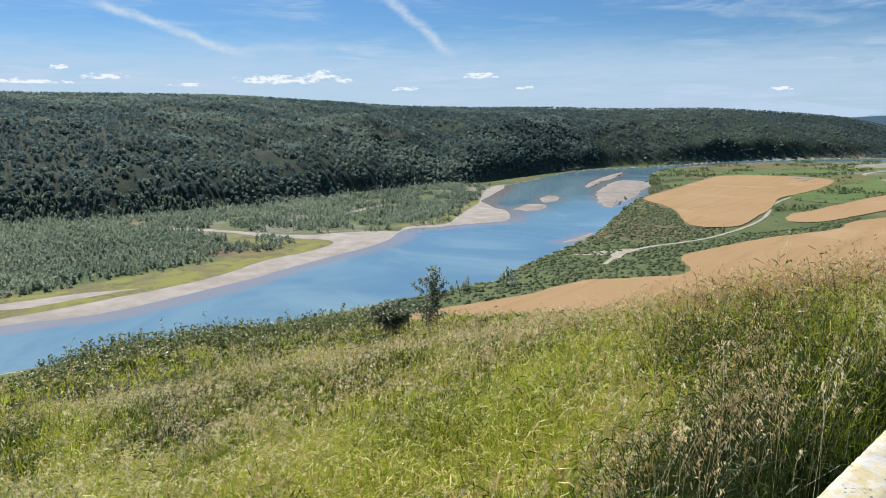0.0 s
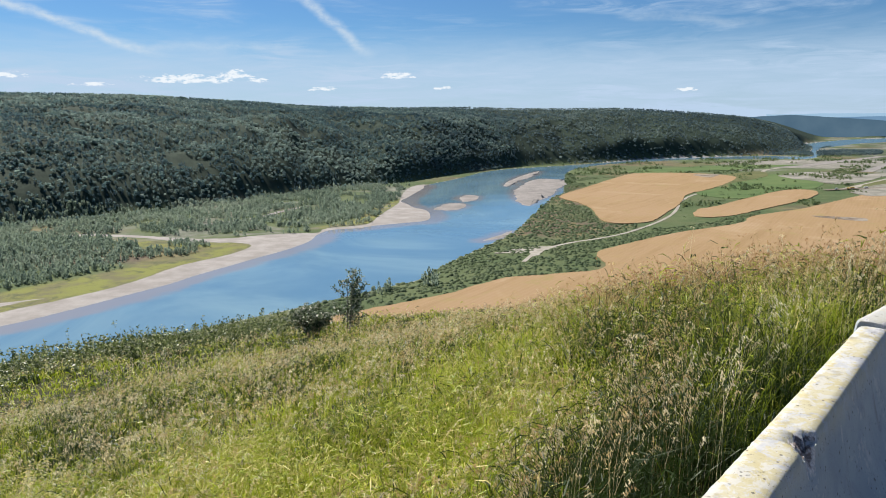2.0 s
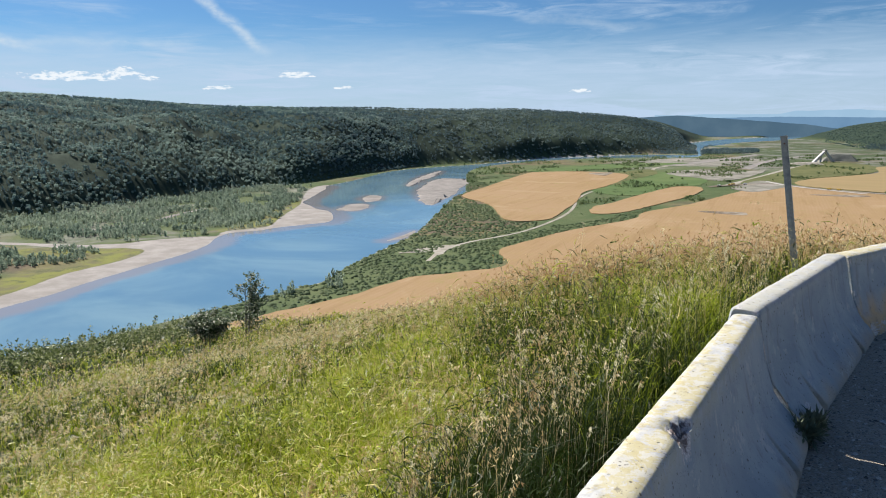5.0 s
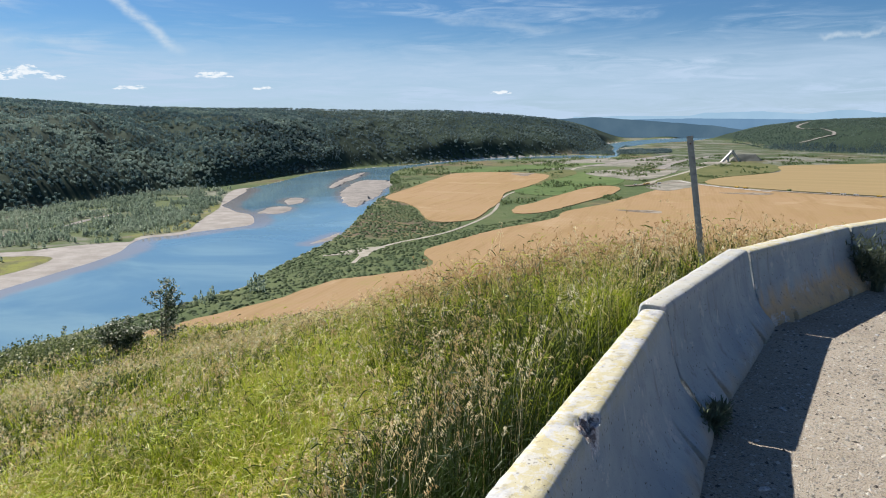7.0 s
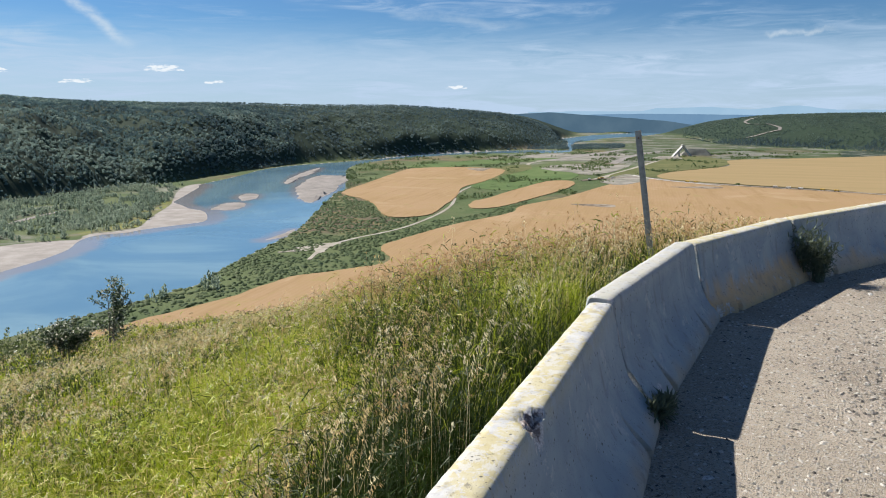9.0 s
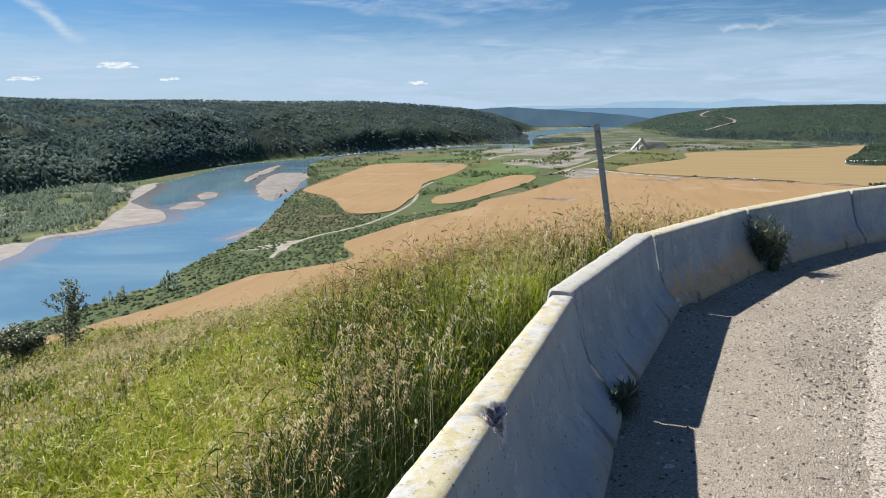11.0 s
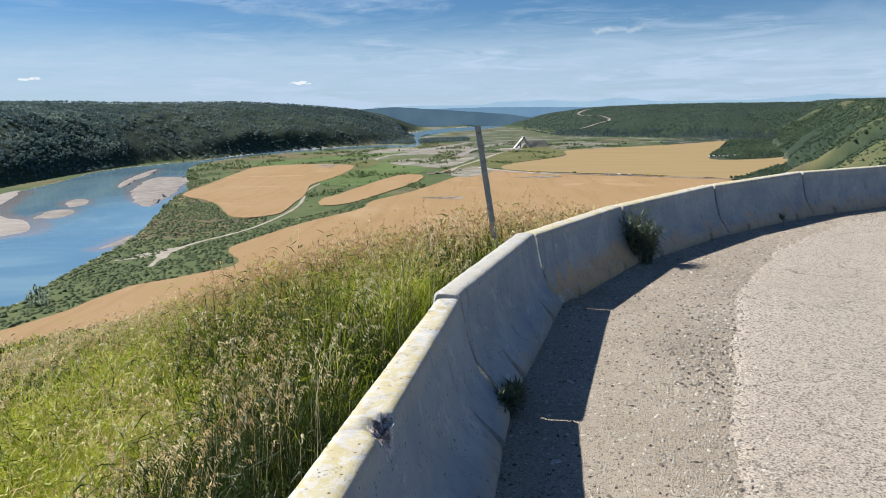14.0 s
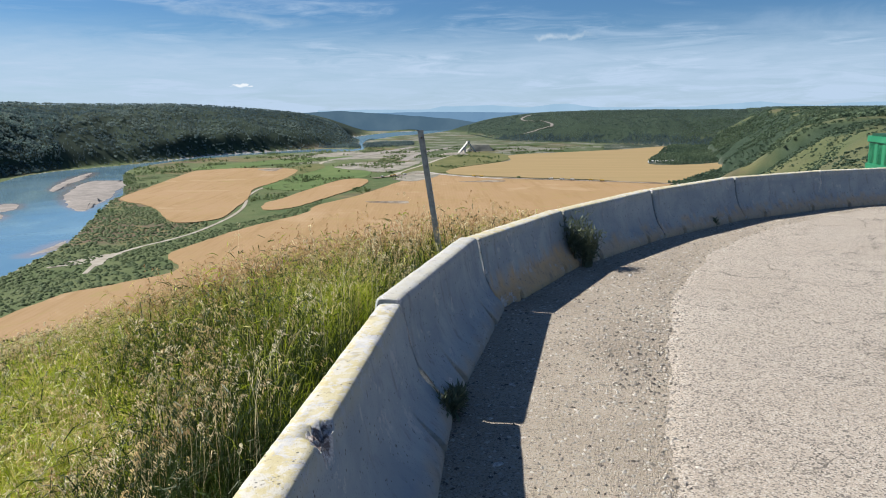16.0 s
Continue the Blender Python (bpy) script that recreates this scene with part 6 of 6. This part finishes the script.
def leaf_cloud(centres, radii, count, size, squash=1.0):
    """Leaves about some centres, thickest near the outside: corners, triangles and a shade for each."""
    k = np.repeat(np.arange(len(centres)), count)
    n = len(k)
    d = rng.normal(0, 1, (n, 3))
    d /= np.linalg.norm(d, axis=1)[:, None]
    r = rng.random(n) ** 0.45
    c = centres[k] + d * (r * radii[k])[:, None] * np.array([1, 1, squash])
    a = rng.random(n) * 6.283
    e = rng.normal(0, 0.7, n)
    u = np.column_stack([np.cos(a) * np.cos(e), np.sin(a) * np.cos(e), np.sin(e)])
    w = np.cross(u, rng.normal(0, 1, (n, 3)))
    w /= np.linalg.norm(w, axis=1)[:, None] + 1e-9
    s = (size * (0.6 + 0.8 * rng.random(n)))[:, None]
    v = np.stack([c - u * s * 0.5, c + w * s * 0.34, c + u * s * 0.5, c - w * s * 0.34], 1)
    f = np.array([(0, 1, 2), (0, 2, 3)])
    return v.reshape(-1, 3), (f[None] + (np.arange(n) * 4)[:, None, None]).reshape(-1, 3), np.repeat(rng.random(n) ** 1.35, 4)


def build_brow_shrubs():
    # silvery shrubs of upright shoots, thick along the brow, thinner on the open slope
    x, y, z, q = slope_points(9000, 12, 50, -40, 20)
    az = np.degrees(np.arctan2(x, y))
    patch = fbm(x / 5, y / 5, 111)
    want = np.clip((q - 22) / 10, 0.02, 1) * np.clip((2 - az) / 10, 0.05, 1) * (patch > 0.38)
    k = rng.random(len(x)) < want * 0.17
    x, y, z, q, az, patch = x[k], y[k], z[k], q[k], az[k], patch[k]
    tall = (0.45 + 0.75 * rng.random(len(x)) ** 1.3) * np.where((az > -23) & (az < -6) & (q > 27), 1.30, 0.62)
    c = np.column_stack([x, y, z + tall * 0.50])
    v, f, t = leaf_cloud(c, tall * 0.40, 62, 0.125, 1.25)
    # a thick band of upright shoots just behind the brow
    bx, by, bz, bq = slope_points(16000, 27, 47, -30, -5.5)
    ba = np.degrees(np.arctan2(bx, by))
    k = rng.random(len(bx)) < 0.42 * np.clip((bq - 27) / 6, 0, 1) * np.clip((ba + 31) / 5, 0, 1) * np.clip((-5 - ba) / 3, 0.25, 1) * np.clip((fbm(bx / 3, by / 3, 117) - 0.34) * 6, 0, 1)
    k &= rng.random(len(bx)) < 520 / max(1, k.sum())
    bx, by, bz, ba = bx[k], by[k], bz[k], ba[k]
    shoots = np.repeat(np.arange(len(bx)), 6)
    high = (0.70 + 1.05 * rng.random(len(bx)) ** 1.8)[shoots] * (0.65 + 0.35 * rng.random(len(shoots)))
    ox, oy = rng.normal(0, 0.24, (2, len(shoots)))
    centres = np.vstack([np.column_stack([bx[shoots] + ox * (1 + g), by[shoots] + oy * (1 + g), bz[shoots] + high * g]) for g in (0.35, 0.68, 0.95)])
    v2, f2, t2 = leaf_cloud(centres, np.concatenate([high * 0.20, high * 0.15, high * 0.09]), 8, 0.105, 1.6)
    v, f, t = np.vstack([v, v2]), np.vstack([f, f2 + len(v)]), np.concatenate([t, t2])
    stuff("brow_shrubs", np_mesh("brow_shrubs", v, f, HERB, {"tint": t}), "low silvery-green shrubs along the brow of the slope", "shrubs")
    x, y, z, q = slope_points(3200, 9, 36, -40, 40)
    k = fbm(x / 3, y / 3, 113) > 0.50
    c = np.column_stack([x, y, z + 0.16])[k]
    v, f, t = leaf_cloud(c, np.full(len(c), 0.22), 26, 0.055, 0.8)
    stuff("slope_herbs", np_mesh("slope_herbs", v, f, HERB, {"tint": t * 0.6}), "leafy green herbs growing among the grass", "herbs")


build_brow_shrubs()


def limb(bm, a, b, r0, r1, sides=6):
    a, b = Vector(a), Vector(b)
    z = (b - a).normalized()
    x = z.orthogonal().normalized()
    y = z.cross(x)
    rings = []
    for p, r in ((a, r0), (a.lerp(b, 0.5) + x * r0 * 0.6, (r0 + r1) / 2), (b, r1)):
        rings.append([bm.verts.new(p + (x * math.cos(6.283 * i / sides) + y * math.sin(6.283 * i / sides)) * r) for i in range(sides)])
    for lo, hi in zip(rings[:-1], rings[1:]):
        for i in range(sides):
            j = (i + 1) % sides
            bm.faces.new((lo[i], lo[j], hi[j], hi[i]))
    bm.faces.new(rings[-1])


# third colour is a painted sparkle: sky reflected by a few leaves
TREE_LEAF = leaf_mat("aspen_leaves", (0.046, 0.072, 0.030), (0.165, 0.215, 0.110), (0.760, 0.760, 0.620), 0.45, 3.0, 0.4, 0.5)


def sapling(az, dist, high, wide, leaves, stems, name, label):
    a = radians(az)
    x, y = dist * math.sin(a), dist * math.cos(a)
    z = float(land(np.array([x]), np.array([y]))[0][0])
    rs = np.random.default_rng(int(dist * 10))
    root = new(name)
    root.matrix_world = pose(x, y, z)
    centres, radii = [], []
    for s in range(stems):
        bm = bmesh.new()
        ox, oy = (rs.random(2) - 0.5) * 0.35 * (stems > 1)
        tx, ty = ox * 2.2 + (rs.random() - 0.5) * 0.3, oy * 2.2 + (rs.random() - 0.5) * 0.3
        top = high * (0.97 if s == 0 else 0.65 + 0.3 * rs.random())
        limb(bm, (ox, oy, -0.1), (tx, ty, top), 0.035, 0.008)
        for b in range(11):
            h = 0.22 + 0.73 * (b + rs.random() * 0.7) / 11
            ang = rs.random() * 6.28
            out = wide * 0.5 * (0.30 + 0.75 * math.sin(math.pi * min(1.0, h * 1.02))) * (0.6 + 0.5 * rs.random())
            p = Vector((ox + (tx - ox) * h, oy + (ty - oy) * h, top * h))
            e = p + Vector((math.cos(ang) * out, math.sin(ang) * out, out * 0.9))
            limb(bm, p, e, 0.012, 0.004, 5)
            for g in (0.45, 0.75, 1.0):
                centres.append(p.lerp(e, g))
                radii.append(0.12 + 0.09 * rs.random())
        centres.append(Vector((tx, ty, top)))
        radii.append(0.10)
        part("trunk", bm, BARK, root, "thin grey trunk with fine branches")
    v, f, t = leaf_cloud(np.array(centres), np.array(radii), leaves, 0.075, 1.0)
    me = np_mesh("crown", v, f, TREE_LEAF, {"tint": t})
    ob = new("crown", me)
    ob.parent = root
    tagged(root, label, "tree")


sapling(-1.75, 26.0, 2.60, 1.25, 24, 3, "aspen_sapling", "young aspen with sparse fluttering leaves on the brow")
sapling(-4.2, 27.0, 0.95, 1.3, 30, 6, "willow_bush", "rounded dark green bush beside the young aspen")


# ---- weeds in the joints of the barrier ----
def weed(x, y, z, high, n, seed, label):
    rs = np.random.default_rng(seed)
    root = new("weed_tuft")
    root.matrix_world = pose(x, y, z)
    bm = bmesh.new()
    for i in range(n):
        a, lean, h = rs.random() * 6.28, 0.10 + 0.55 * rs.random(), high * (0.5 + 0.6 * rs.random())
        d = Vector((math.cos(a), math.sin(a), 0)) * lean * h * 0.7
        s = Vector((-math.sin(a), math.cos(a), 0)) * 0.0035
        o = Vector(((rs.random() - 0.5) * 0.10, (rs.random() - 0.5) * 0.10, 0))
        b = [bm.verts.new(o - s), bm.verts.new(o + s), bm.verts.new(o + d * 0.4 + s + Vector((0, 0, h * 0.6))), bm.verts.new(o + d * 0.4 - s + Vector((0, 0, h * 0.6))), bm.verts.new(o + d + Vector((0, 0, h * (1 - 0.35 * lean))))]
        bm.faces.new((b[0], b[1], b[2], b[3]))
        bm.faces.new((b[3], b[2], b[4]))
        for k in range(9):
            g = 0.3 + 0.7 * rs.random()
            c = o + d * g * g + Vector((0, 0, h * g * (1 - 0.3 * lean)))
            u = Vector((rs.random() - 0.5, rs.random() - 0.5, rs.random() - 0.3)).normalized() * (0.06 + 0.07 * rs.random())
            w = u.cross(Vector((rs.random(), rs.random(), 1))).normalized() * 0.009
            v = [bm.verts.new(q) for q in (c, c + u * 0.5 + w, c + u, c + u * 0.5 - w)]
            bm.faces.new(v)
    part("foliage", bm, WEED, root)
    tagged(root, label, "weed", "weeds by the barrier")


WEED = mat("dusty_weed", lambda N, at: N.mix(N.noise(at, 25.0, 3.0), (0.040, 0.068, 0.030), (0.230, 0.255, 0.180)), 0.8, 0.2, None, 0.0, 0.25)
weed(7.545, 5.873, 0.0, 0.62, 84, 1, "bushy grey-green weed growing from a barrier joint")
weed(7.465, 6.013, 0.1, 0.58, 46, 2, "bushy grey-green weed growing from a barrier joint")
weed(3.42, 3.70, -0.115, 0.16, 34, 3, "small weed at the foot of a barrier")
weed(3.60, 3.83, -0.11, 0.12, 24, 4, "small weed at the foot of a barrier")
weed(11.4, 6.42, 0.05, 0.11, 30, 5, "small dark weed at the foot of a barrier")


# ---- broken concrete on the shoulder ----
def rubble(x, y, size, seed, label):
    rs = np.random.default_rng(seed)
    bm = bmesh.new()
    bmesh.ops.create_icosphere(bm, subdivisions=2, radius=1.0)
    for v in bm.verts:
        n = noise.noise(v.co * 1.3 + Vector((seed, 0, 0)))
        v.co = Vector((v.co.x * size[0], v.co.y * size[1], max(-0.4, v.co.z) * size[2])) * (1 + 0.55 * n)
    me = bpy.data.meshes.new("concrete_chunk")
    bm.to_mesh(me)
    bm.free()
    me.materials.append(CHUNK)
    ob = new("concrete_chunk", me)
    ob.matrix_world = pose(x, y, float(road_z(x, y)) + 0.25 * size[2] - 0.004, 0, 0, rs.random() * 360)
    tagged(ob, label, "rubble", "broken concrete on the shoulder")


CHUNK = mat("broken_concrete", lambda N, at: N.mix(N.ramp(N.noise(at, 40.0, 5.0, 0.7), 0.35, 0.65), (0.30, 0.29, 0.28), (0.62, 0.60, 0.57)), 0.9, 0.2, lambda N, at: (N.noise(at, 90.0, 4.0, 0.7), 0.6, 0.01))
rubble(3.23, 3.01, (0.040, 0.026, 0.014), 1, "flat white chip of broken concrete in the shade")
rubble(4.13, 3.79, (0.030, 0.022, 0.018), 2, "small grey lump of broken concrete by the barrier")
rubble(4.41, 3.89, (0.022, 0.017, 0.013), 3, "small grey lump of broken concrete by the barrier")
rubble(3.62, 3.49, (0.020, 0.015, 0.012), 4, "small grey lump of broken concrete by the barrier")
rubble(6.12, 4.70, (0.020, 0.015, 0.012), 5, "small grey lump of broken concrete by the barrier")
rubble(7.55, 5.22, (0.028, 0.021, 0.017), 6, "small grey lump of broken concrete by the barrier")
